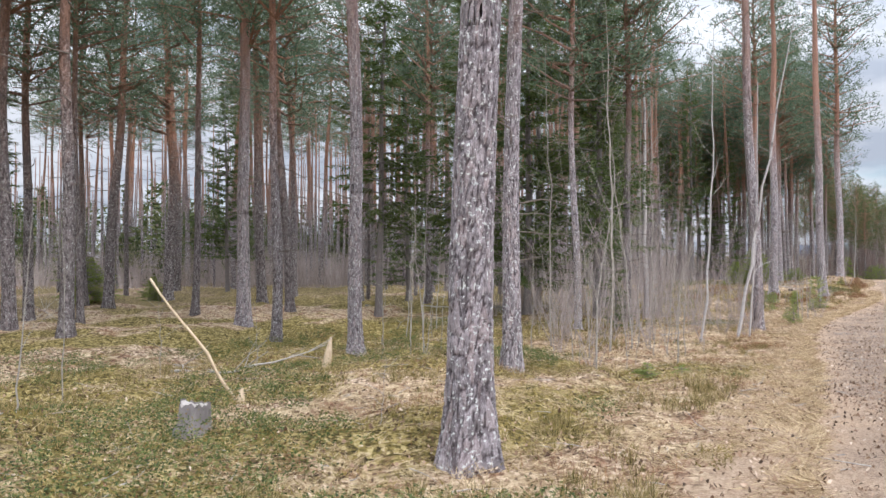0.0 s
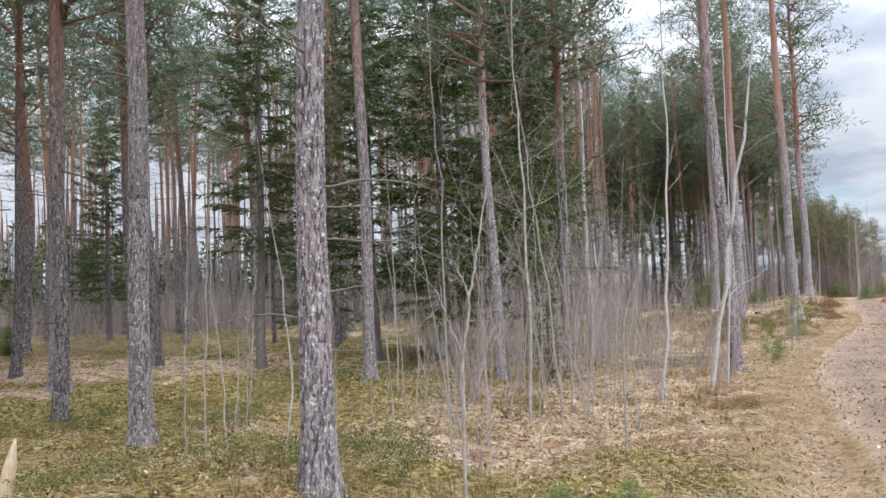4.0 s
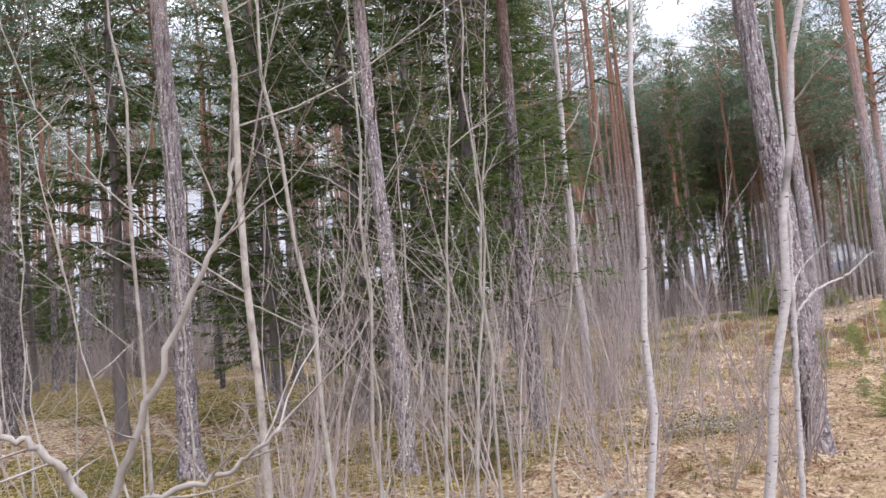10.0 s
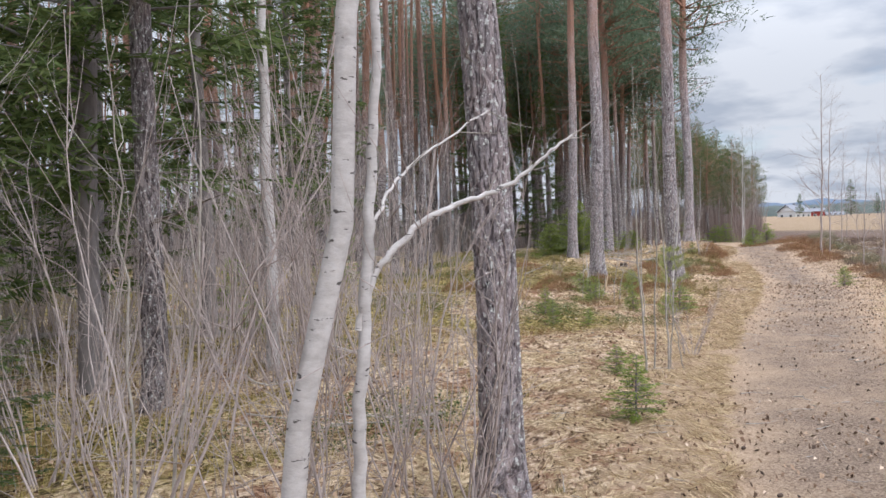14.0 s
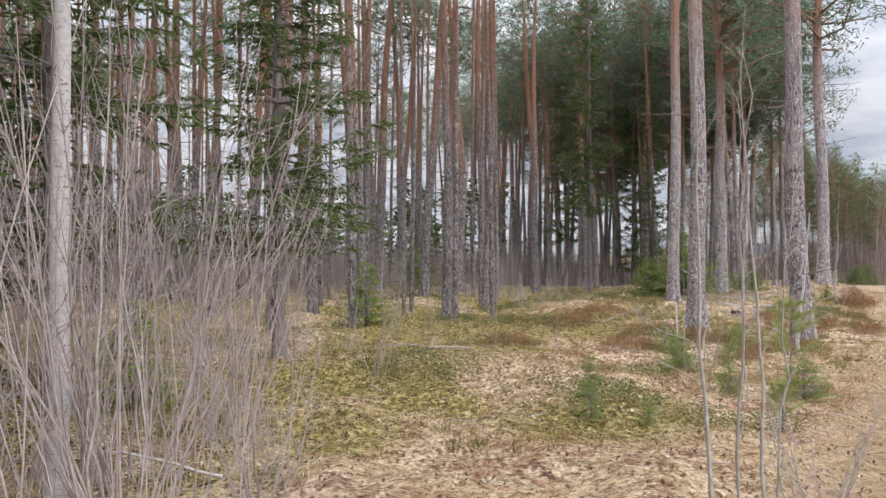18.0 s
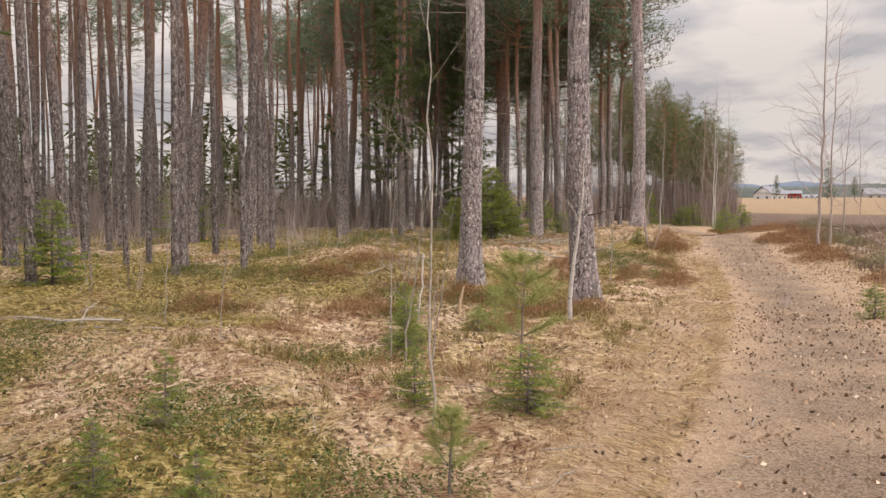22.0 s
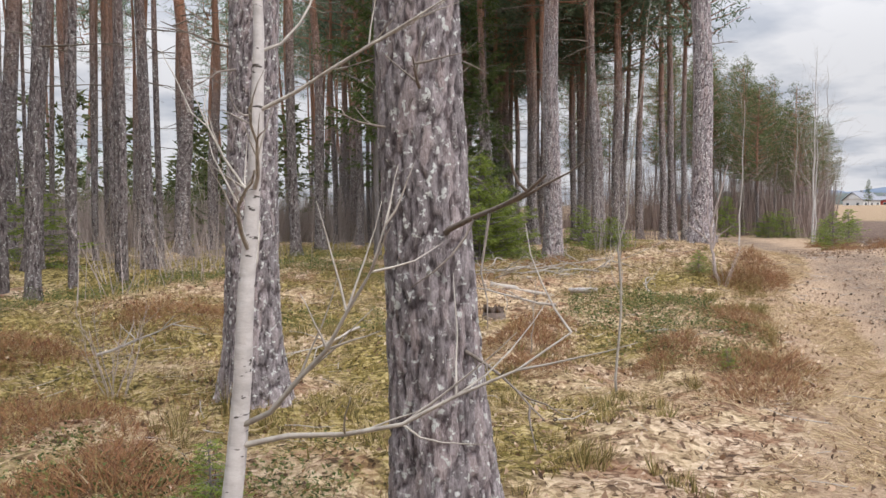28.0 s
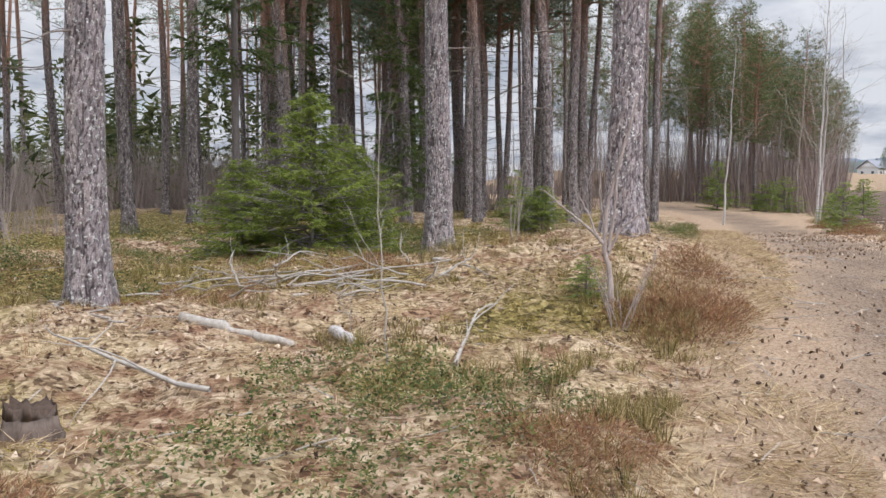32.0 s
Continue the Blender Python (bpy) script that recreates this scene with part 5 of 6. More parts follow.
def build_grass():
    rr, x, y, d, z = spots(52000, 71, -0.9, -11, 165, 500, power=1.7)
    a = spots(6000, 72, 1.2, 6, 175, 500)
    x, y, d, z = (np.concatenate([p, q]) for p, q in zip((x, y, d, z), a[1:]))
    want = vnoise(x * 0.8, y * 0.8, 0, 41) + 0.5 * vnoise(x * 2.5, y * 2.5, 0, 42) - 0.22 * moss_amount(x, y, d)
    k = want > 0.36
    x, y, z = x[k], y[k], z[k]
    n = 7
    X, Y, Z = (np.repeat(q, n) for q in (x, y, z))
    m = len(X)
    turn = np.repeat(12 * vnoise(x * 1.3, y * 1.3, 0, 48) + rr.normal(0, 0.5, len(x)), n) + rr.normal(0, 0.5, m)
    w = np.stack([np.cos(turn), np.sin(turn), np.abs(rr.normal(0.06, 0.28, m))], 1)
    V, F = blades(np.stack([X + rr.normal(0, 0.045, m), Y + rr.normal(0, 0.045, m), Z + 0.010], 1), w, rr.uniform(0.06, 0.21, m), rr.uniform(0.003, 0.006, m), rr)
    tagged(new("dry_grass", mesh_of("dry_grass", V, F, GRASS_M, False)), "matted straw-coloured dry grass on the forest floor", "grass", kind="stuff")


def build_moss():
    rr, x, y, d, z = spots(46000, 73, -1.5, -13, 165, 500, power=1.5)
    k = moss_amount(x, y, d) + rr.normal(0, 0.15, len(x)) > 0.52
    x, y, z = x[k], y[k], z[k]
    n = 9
    X, Y, Z = (np.repeat(q, n) for q in (x, y, z))
    m = len(X)
    w = np.stack([rr.normal(0, 0.8, m), rr.normal(0, 0.8, m), np.ones(m)], 1)
    V, F = blades(np.stack([X + rr.normal(0, 0.05, m), Y + rr.normal(0, 0.05, m), Z - 0.006], 1), w, rr.uniform(0.025, 0.08, m), rr.uniform(0.006, 0.014, m), rr)
    tagged(new("moss", mesh_of("moss", V, F, MOSS_M, False)), "yellow-green feathery moss in cushions", "moss", kind="stuff")


def build_berries():
    rr, x, y, d, z = spots(24000, 74, -1.8, -12, 165, 500, power=1.4)
    want = vnoise(x * 0.55, y * 0.55, 0, 43) + 0.4 * vnoise(x * 1.9, y * 1.9, 0, 44)
    want = want + 0.13 * smooth(3.5, 8, -d) + 0.30 * np.exp(-((x + 2.2) ** 2 + (y - 6.6) ** 2) / 5)
    k = want > 0.94 + 0.10 * smooth(20, 24, y) * smooth(33, 29, y)
    x, y, z, tall = x[k], y[k], z[k], 0.08 + 0.5 * np.clip(want[k] - 0.94, 0, 0.3)
    n = 36
    X, Y = np.repeat(x, n) + rr.normal(0, 0.065, len(x) * n), np.repeat(y, n) + rr.normal(0, 0.065, len(x) * n)
    Z = np.repeat(z, n) + 0.01 + np.repeat(tall, n) * rr.uniform(0, 1, len(x) * n)
    m = len(X)
    w = np.stack([rr.normal(0, 1, m), rr.normal(0, 1, m), rr.uniform(-0.1, 0.9, m)], 1)
    V, F = blades(np.stack([X, Y, Z], 1), w, rr.uniform(0.016, 0.036, m), rr.uniform(0.010, 0.019, m), rr)
    tagged(new("berry_shrubs", mesh_of("berry_shrubs", V, F, BERRY_M, False)), "low evergreen berry shrubs with small leaves", "shrub", kind="stuff")


def build_tufts():
    """Upright tufts of grass and dwarf shrubs that break up the litter."""
    rr, x, y, d, z = spots(9000, 80, -1.75, -10, 165, 500, power=1.5)
    want = vnoise(x * 0.9, y * 0.9, 0, 50) + 0.6 * vnoise(x * 3.1, y * 3.1, 0, 51) + 0.10 * smooth(29, 34, y) - 0.12 * smooth(19, 23, y) * smooth(33, 29, y)
    k = want > 1.0
    x, y, z = x[k], y[k], z[k]
    tall = 0.05 + 0.5 * np.clip(want[k] - 1.0, 0, 0.22) + rr.exponential(0.02, len(x))
    n = 38
    m = len(x) * n
    a, q = rr.uniform(0, 6.28, m), np.abs(rr.normal(0, 1, m))
    ox, oy, wide = np.cos(a) * q, np.sin(a) * q, np.repeat(rr.uniform(0.025, 0.055, len(x)), n)
    base = np.stack([np.repeat(x, n) + wide * ox, np.repeat(y, n) + wide * oy, np.repeat(z, n) - 0.005], 1)
    w = np.stack([0.38 * ox + rr.normal(0, 0.2, m), 0.38 * oy + rr.normal(0, 0.2, m), np.ones(m)], 1)
    V, F = blades(base, w, np.repeat(tall, n) * rr.uniform(0.45, 1.15, m), rr.uniform(0.0035, 0.0075, m), rr)
    tagged(new("ground_tufts", mesh_of("ground_tufts", V, F, TUFT_M, False)), "upright olive and rust-brown tufts of grass and dwarf shrubs", "undergrowth", kind="stuff")


def build_leaves():
    rr, x, y, d, z = spots(120000, 75, 2.4, -10, 165, 500, power=1.0)
    want = 0.45 + vnoise(x * 0.6, y * 0.6, 0, 45) - 0.45 * moss_amount(x, y, d) - 0.62 * (1 - smooth(0.4, 1.5, np.abs(d))) + 0.5 * smooth(17, 8, y) * (np.abs(d) < 3.0)
    k = rr.random(len(x)) < np.clip(want, 0.05, 1)
    x, y, z = x[k], y[k], z[k]
    m = len(x)
    a = rr.uniform(0, 6.28, m)
    L, W = rr.uniform(0.009, 0.025, m), rr.uniform(0.006, 0.014, m)
    c, s = np.cos(a), np.sin(a)
    t1, t2, t3 = (rr.normal(0, 0.009, m) for _ in range(3))
    P = np.stack([x, y, z + 0.012], 1)
    u, v = np.stack([c, s, t1 / L], 1) * L[:, None], np.stack([-s, c, t2 / W], 1) * W[:, None]
    mid = P + np.stack([0 * c, 0 * c, np.abs(t3)], 1)
    V = np.stack([P - u, mid - v, P + u, mid + v], 1).reshape(-1, 3)
    F = np.arange(4 * m).reshape(-1, 4)
    tagged(new("fallen_leaves", mesh_of("fallen_leaves", V, F, LEAF_M, False)), "pale brown fallen birch leaves scattered over the ground", "leaf litter", kind="stuff")


def build_debris():
    """Needles, bark flakes and crumbs of earth on the trodden path."""
    rr, x, y, d, z = spots(22000, 79, -1.6, 1.7, 165, 480)
    k = rr.random(len(x)) < np.clip(2.4 * vnoise(x * 1.1, y * 1.1, 0, 49) - 0.75, 0.06, 1)
    x, y, z = x[k], y[k], z[k]
    m = len(x)
    a = rr.uniform(0, 6.28, m)
    L, W = rr.uniform(0.005, 0.016, m), rr.uniform(0.003, 0.008, m)
    c, s = np.cos(a), np.sin(a)
    P = np.stack([x, y, z + 0.008], 1)
    u, v = np.stack([c, s, rr.normal(0, 0.2, m)], 1) * L[:, None], np.stack([-s, c, rr.normal(0, 0.3, m)], 1) * W[:, None]
    V = np.stack([P - u, P - v + [0, 0, 0.004], P + u, P + v + [0, 0, 0.004]], 1).reshape(-1, 3)
    tagged(new("path_debris", mesh_of("path_debris", V, np.arange(4 * m).reshape(-1, 4), DEBRIS_M, False)), "dark needles and bark crumbs on the sandy path", "litter", kind="stuff")


def build_twigs():
    rr, x, y, d, z = spots(2200, 76, 1.6, -9, 165, 500)
    s = Soup()
    for i in range(len(x)):
        a = rr.uniform(0, 6.28)
        P, R = bent((x[i], y[i], z[i] + 0.015), (np.cos(a), np.sin(a), rr.normal(0, 0.05)), rr.uniform(0.08, 0.5), 4, rr.uniform(0.002, 0.006), 0.12, 0, rr)
        s.add(*tube(P, R, 4))
    tagged(new("fallen_twigs", s.mesh("fallen_twigs", GREYWOOD)), "grey fallen twigs lying in the litter", "twigs", kind="stuff")


def build_heath():
    """Rough brown tussocks on the open ground right of the path."""
    rr, x, y, d, z = spots(21000, 77, 2.0, 24, s0=170, s1=620, power=1.4)
    n = 9
    X, Y, Z = np.repeat(x, n), np.repeat(y, n), np.repeat(z, n)
    m = len(X)
    w = np.stack([rr.normal(0, 0.5, m), rr.normal(0, 0.5, m), np.ones(m)], 1)
    V, F = blades(np.stack([X + rr.normal(0, 0.09, m), Y + rr.normal(0, 0.09, m), Z - 0.01], 1), w, rr.uniform(0.08, 0.34, m), rr.uniform(0.006, 0.014, m), rr)
    tagged(new("heath_tussocks", mesh_of("heath_tussocks", V, F, HEATH_M, False)), "rough brown tussocks and scrub on the open heath", "grass", kind="stuff")


HEATH_M = leafy("heath_tussock", [(0.0, (0.075, 0.05, 0.042)), (0.5, (0.17, 0.12, 0.095)), (1.0, (0.36, 0.275, 0.19))], 0.85, 0.15, 0.3)
build_grass()
build_moss()
build_berries()
build_tufts()
build_leaves()
build_twigs()
build_debris()
build_heath()


def build_rubble():
    """Pale chips of cut wood and clods on the open strip beside the path."""
    rr, x, y, d, z = spots(2600, 83, 2.6, 12, 250, 600, power=1.3)
    k = vnoise(x * 0.5, y * 0.5, 0, 84) > 0.45
    x, y, z = x[k], y[k], z[k]
    S = Soup()
    for i in range(len(x)):
        a = rr.uniform(0, 6.28)
        P, R = bent((x[i], y[i], z[i] + 0.03), (np.cos(a), np.sin(a), rr.normal(0.1, 0.2)), rr.uniform(0.08, 0.45), 3, rr.uniform(0.006, 0.028), 0.15, 0, rr)
        S.add(*tube(P, R, 4))
    tagged(new("wood_chips", S.mesh("wood_chips", GREYWOOD, False)), "pale grey wood chips and sticks strewn over the heath", "litter", kind="stuff")


build_rubble()


def build_bilberry():
    """Patches of thin reddish-brown upright stems."""
    rr, x, y, d, z = spots(13000, 78, -1.6, -12, 165, 520, power=1.3)
    k = vnoise(x * 0.7, y * 0.7, 0, 46) + 0.5 * vnoise(x * 2.2, y * 2.2, 0, 47) > 1.01
    x, y, z = x[k], y[k], z[k]
    n = 20
    X, Y, Z = (np.repeat(q, n) for q in (x, y, z))
    m = len(X)
    w = np.stack([rr.normal(0, 0.35, m), rr.normal(0, 0.35, m), np.ones(m)], 1)
    V, F = blades(np.stack([X + rr.normal(0, 0.11, m), Y + rr.normal(0, 0.11, m), Z - 0.01], 1), w, rr.uniform(0.05, 0.17, m), rr.uniform(0.0025, 0.006, m), rr)
    tagged(new("bilberry_stems", mesh_of("bilberry_stems", V, F, HEATHER_M, False)), "patches of leafless reddish-brown bilberry stems", "shrub", kind="stuff")


build_bilberry()


def heather(x, y, r, h, seed, mat=None, label="low clump of reddish-brown heather beside the path", name="heather_clump"):
    """A low reddish-brown heather clump."""
    rr = np.random.default_rng(seed)
    r, h = 0.85 * r, 0.74 * h
    n = int(4200 * min(1.5, r * r / 0.3 + 0.35))
    q, a = r * np.sqrt(rr.random(n)), rr.uniform(0, 6.28, n)
    bx, by = q * np.cos(a) * 1.25, q * np.sin(a)
    bz = ground_z(x + bx, y + by) - gz(x, y)
    top = h * (1 - (q / r) ** 2 * 0.8) * (0.35 + 1.2 * vnoise(bx * 6 + 40, by * 6, 0, seed))
    f = rr.uniform(0.0, 0.75, n)
    w = np.stack([0.7 * bx / r + rr.normal(0, 0.8, n), 0.7 * by / r + rr.normal(0, 0.8, n), np.ones(n)], 1)
    V, F = blades(np.stack([bx, by, bz + f * top - 0.02], 1), w, top * rr.uniform(0.2, 0.5, n), rr.uniform(0.0025, 0.007, n), rr)
    ob = new(name, mesh_of(name, V, F, mat or HEATHER_M, False))
    ob.matrix_basis = pose(x, y, gz(x, y))
    return tagged(ob, label, "heather" if mat is None else "scrub", "heather clumps" if mat is None else "low scrub")


HEATHER_NEAR = [
    (24.45, 40.95, 0.6, 0.42), (24.95, 41.3, 0.42, 0.36), (22.9, 38.9, 0.5, 0.28), (21.35, 35.8, 0.5, 0.32), (21.75, 36.5, 0.6, 0.38),
    (21.0, 36.9, 0.32, 0.26), (20.0, 37.7, 0.5, 0.3), (20.4, 38.3, 0.4, 0.25), (22.4, 37.7, 0.4, 0.24), (25.3, 42.2, 0.5, 0.35),
    (28.6, 40.7, 0.9, 0.45), (29.3, 42.0, 0.8, 0.45), (27.7, 39.6, 0.7, 0.4), (30.4, 44.0, 0.9, 0.45), (31.5, 46.4, 0.8, 0.4),
]
HEATHER_FAR = [
    (33.8, 50.6, 0.9, 0.4), (35.0, 53.2, 0.8, 0.4), (36.8, 56.0, 0.7, 0.35), (16.6, 39.6, 0.8, 0.35), (15.3, 38.2, 0.7, 0.35),
    (16.8, 34.6, 0.5, 0.35), (17.2, 33.4, 0.4, 0.28), (13.2, 34.6, 0.7, 0.35), (13.9, 32.8, 0.5, 0.25), (20.6, 42.8, 0.7, 0.22),
    (22.4, 43.8, 0.7, 0.25), (7.2, 15.9, 0.6, 0.2), (24.4, 32.8, 0.7, 0.35), (22.7, 29.8, 0.7, 0.3),
]
for i, (x, y, r, h) in enumerate(HEATHER_NEAR + HEATHER_FAR):
    heather(x, y, r, h, 1400 + i)
for i, (x, y, r, h) in enumerate([(24.2, 31.3, 0.9, 0.5), (25.2, 32.6, 0.9, 0.45), (23.0, 28.9, 0.8, 0.42), (23.3, 30.2, 0.7, 0.4), (26.2, 34.3, 0.8, 0.45), (22.0, 27.6, 0.7, 0.4), (20.2, 24.6, 0.7, 0.4), (27.6, 37.0, 0.8, 0.45), (29.4, 40.4, 0.8, 0.5), (31.0, 43.2, 0.9, 0.5), (17.6, 22.0, 0.6, 0.35), (33.0, 47.6, 0.8, 0.4)]):
    heather(x, y, r, h, 1450 + i, SCRUB_M, "low grey-green scrub at the edge of the heath", "scrub_clump")
for i, (x, y, r, h) in enumerate([(25.6, 35.0, 0.6, 0.35), (26.9, 38.2, 0.8, 0.45), (23.6, 31.0, 0.5, 0.3), (21.4, 28.2, 0.5, 0.3), (28.2, 41.5, 0.6, 0.4), (18.9, 24.6, 0.5, 0.3), (16.2, 21.4, 0.5, 0.3), (17.0, 34.2, 0.6, 0.4), (17.9, 32.6, 0.5, 0.35), (16.2, 35.6, 0.6, 0.4), (15.2, 33.6, 0.6, 0.4), (16.6, 32.1, 0.5, 0.3), (17.3, 32.8, 0.45, 0.3), (19.9, 37.0, 0.34, 0.24), (21.4, 37.3, 0.36, 0.26)]):
    heather(x, y, r, h, 1470 + i)


# dead wood ----------------------------------------------------------
def stump(x, y, r, h, seed, mat, label, face=None):
    rr = np.random.default_rng(seed)
    top = new("tree_stump")
    top.matrix_basis = pose(x, y, gz(x, y), 0, rr.uniform(-6, 6), 0)
    n, z = 28, np.array([-0.1, 0.0, 0.04, 0.1, 0.6 * h, 0.95 * h, h])
    a = np.linspace(0, 2 * np.pi, n, endpoint=False)
    rad = r * (1 + 0.35 * np.exp(-np.maximum(z, 0) / 0.06))[:, None] * (1 + 0.07 * np.sin(5 * a + 1)[None] + 0.05 * rr.normal(size=(1, n)))
    zz = np.repeat(z[:, None], n, 1)
    zz[-2:] += (0.07 if face is None else 0.2) * h * rr.normal(size=(1, n))
    V = np.stack([rad * np.cos(a), rad * np.sin(a), zz], -1).reshape(-1, 3)
    i, j = np.meshgrid(np.arange(len(z) - 1), np.arange(n), indexing="ij")
    p, q = i * n + j, i * n + (j + 1) % n
    part("bark", mesh_of("bark", V, np.stack([p, q, q + n, p + n], -1).reshape(-1, 4), mat), top)
    ring = np.vstack([V[-n:] * [0.97, 0.97, 1] - [0, 0, 0.015], [[0, 0, 0.9 * h]]])
    k = np.arange(n)
    part("cut_face", mesh_of("cut_face", ring, np.stack([k, (k + 1) % n, np.full(n, n)], -1), face or GREYWOOD, False), top, "weathered cut face")
    return tagged(top, label, "stump")


stump(-2.0, 6.95, 0.13, 0.24, 5, SPRUCEBARK, "small weathered grey stump in the moss")
stump(20.25, 39.7, 0.11, 0.15, 6, ROTTEN, "low rotten dark stump among moss and grass", CONE_M)


def log(name, a, b, r, seed, mat, label, up=0.0, bend=0.05):
    rr = np.random.default_rng(seed)
    A, B = np.array([*a, gz(*a) + r * 0.7]), np.array([*b, gz(*b) + r * 0.7 + up])
    t = np.linspace(0, 1, 9)[:, None]
    P = A + (B - A) * t + rr.normal(0, bend, (9, 3)) * [1, 1, 0.3] * np.sin(np.pi * t)
    R = np.linspace(r, r * 0.6, 9) * (1 + 0.1 * rr.normal(size=9))
    V, F = tube(P, R, 9)
    c = len(V)
    V = np.vstack([V, P[0]])
    k = np.arange(9)
    F = np.vstack([F, np.stack([(k + 1) % 9, k, np.full(9, c)], -1)])
    return tagged(new(name, mesh_of(name, V, F, mat)), label, "dead wood", "fallen wood")


log("fallen_log", (20.75, 41.75), (21.6, 41.35), 0.045, 1, GREYWOOD, "pale barkless piece of log on the moss")
log("birch_piece", (21.95, 41.6), (22.0, 40.75), 0.05, 2, BIRCH, "broken piece of white birch trunk on the ground")
BRANCHES_NEAR = [
    ((20.3, 43.2), (22.6, 43.9), 0.02), ((20.6, 43.5), (22.3, 43.2), 0.016), ((20.9, 42.9), (22.0, 43.7), 0.012), ((21.2, 43.6), (23.2, 43.3), 0.014), ((20.2, 43.9), (21.4, 42.9), 0.012),
    ((19.6, 42.5), (20.4, 41.4), 0.016), ((22.7, 39.0), (22.3, 39.7), 0.014), ((21.6, 37.9), (21.3, 38.2), 0.012), ((-3.39, 11.74), (-1.99, 11.51), 0.03), ((-3.18, 11.31), (-1.77, 11.72), 0.022),
    ((-2.84, 12.06), (-2.32, 11.08), 0.015), ((11.5, 33.5), (12.6, 32.6), 0.03),
]
BRANCHES_FAR = [
    ((11.2, 34.2), (12.4, 33.4), 0.02), ((7.6, 22.6), (9.1, 21.6), 0.012), ((8.0, 21.9), (9.4, 22.4), 0.01), ((8.2, 23.6), (9.3, 22.8), 0.014), ((25.0, 37.1), (25.6, 37.5), 0.014),
    ((3.5, 29.0), (7.5, 29.8), 0.06), ((-1.0, 30.0), (2.5, 31.0), 0.06), ((25.5, 33.6), (26.8, 33.2), 0.03), ((25.2, 33.2), (26.6, 33.8), 0.025), ((20.0, 44.3), (21.9, 44.0), 0.014),
    ((21.6, 43.0), (22.9, 43.6), 0.012),
]
for i, (a, b, r) in enumerate(BRANCHES_NEAR + BRANCHES_FAR):
    log("fallen_branch", a, b, 0.75 * r, 30 + i, GREYWOOD, "bleached grey branch lying on the ground", 0.08 if i < 6 else 0.0, 0.09)


def pulled_branch(x, y, k, turn, s, tilt):
    """A dead branch with its twigs, dropped on the ground."""
    ob = new("fallen_bough", PALE_DEAD[k % 4][0])
    ob.matrix_basis = pose(x, y, gz(x, y) + 0.05, tilt, -4, turn) @ Matrix.Diagonal((s, s, s, 1))
    tagged(part("twigwork", PALE_DEAD[k % 4][1], ob), kind="stuff")
    return tagged(ob, "bleached dead bough with side twigs on the moss", "dead wood", "fallen wood")


PALE_DEAD = [dead_branch(760 + k, GREYWOOD) for k in range(4)]
for i in range(26):
    pulled_branch(19.9 + 3.2 * rr0.random(), 42.6 + 1.7 * rr0.random(), i, rr0.uniform(0, 360), rr0.uniform(0.6, 1.25), rr0.uniform(0, 360))
for i, (x, y) in enumerate([(8.2, 22.2), (8.8, 23.0), (9.3, 21.8), (8.5, 24.2), (-3.07, 11.52), (-2.41, 11.84), (11.6, 33.6), (12.2, 33.0), (25.7, 33.4), (26.2, 33.0), (25.0, 33.6), (2.2, 24.0), (3.0, 26.0), (0.0, 22.0), (16.0, 38.0), (22.6, 40.2), (21.2, 39.9), (18.6, 39.0), (10.3, 29.6), (6.0, 18.4), (-3.4, 12.5), (9.2, 25.4)]):
    pulled_branch(x, y, i, i * 77, 1.3, i * 40)


def tree_snag(x, y, h, r, lean, seed, label):
    rr = np.random.default_rng(seed)
    P, R = bent((0, 0, -0.05), (lean[0], lean[1], 1), h, 7, r, 0.05, 0, rr)
    V, F = tube(P, R * np.array([1, 0.95, 0.9, 0.85, 0.7, 0.45, 0.2]) / np.linspace(1, 0.25, 7), 8)
    ob = new("snapped_tree", mesh_of("snapped_tree", V, F, SPLINTER))
    ob.matrix_basis = pose(x, y, gz(x, y))
    return tagged(ob, label, "dead wood", "broken stems")


tree_snag(-1.29, 12.58, 0.55, 0.07, (0.25, 0), 1, "pale splintered foot of a snapped young tree")
tree_snag(-1.88, 8.48, 0.20, 0.045, (0.3, 0), 2, "pale splintered foot of a snapped young tree")
tree_snag(16.5, 33.5, 0.42, 0.03, (0.05, 0), 3, "short broken stem with pale split wood")
log("leaning_stick", (-1.92, 8.54), (-2.84, 8.71), 0.018, 61, SPLINTER, "broken pale sapling leaning up from its foot", 1.35, 0.02)
log("leaning_pole", (15.75, 32.9), (15.95, 33.35), 0.017, 62, GREYWOOD, "leaning bare grey stick", 0.85, 0.02)


def cone_mesh():
    bm = bmesh.new()
    bmesh.ops.create_icosphere(bm, subdivisions=2, radius=0.0125)
    for v in bm.verts:
        v.co.x *= 1.5
        v.co *= 1 + 0.14 * math.sin(v.co.x * 700) * math.cos(math.atan2(v.co.z, v.co.y) * 5)
    me = bpy.data.meshes.new("pine_cone")
    bm.to_mesh(me)
    bm.free()
    me.materials.append(CONE_M)
    return me


CONE = cone_mesh()
rr, x, y, d, z = spots(130, 91, 1.5, -1.9, s0=285, s1=470)
for i in range(len(x)):
    ob = new("pine_cone", CONE)
    ob.matrix_basis = pose(x[i], y[i], z[i] + 0.012, 0, rr.uniform(-20, 20), rr.uniform(0, 360))
    tagged(ob, "dark fallen pine cone on the sandy path", "pine cone", "pine cones")


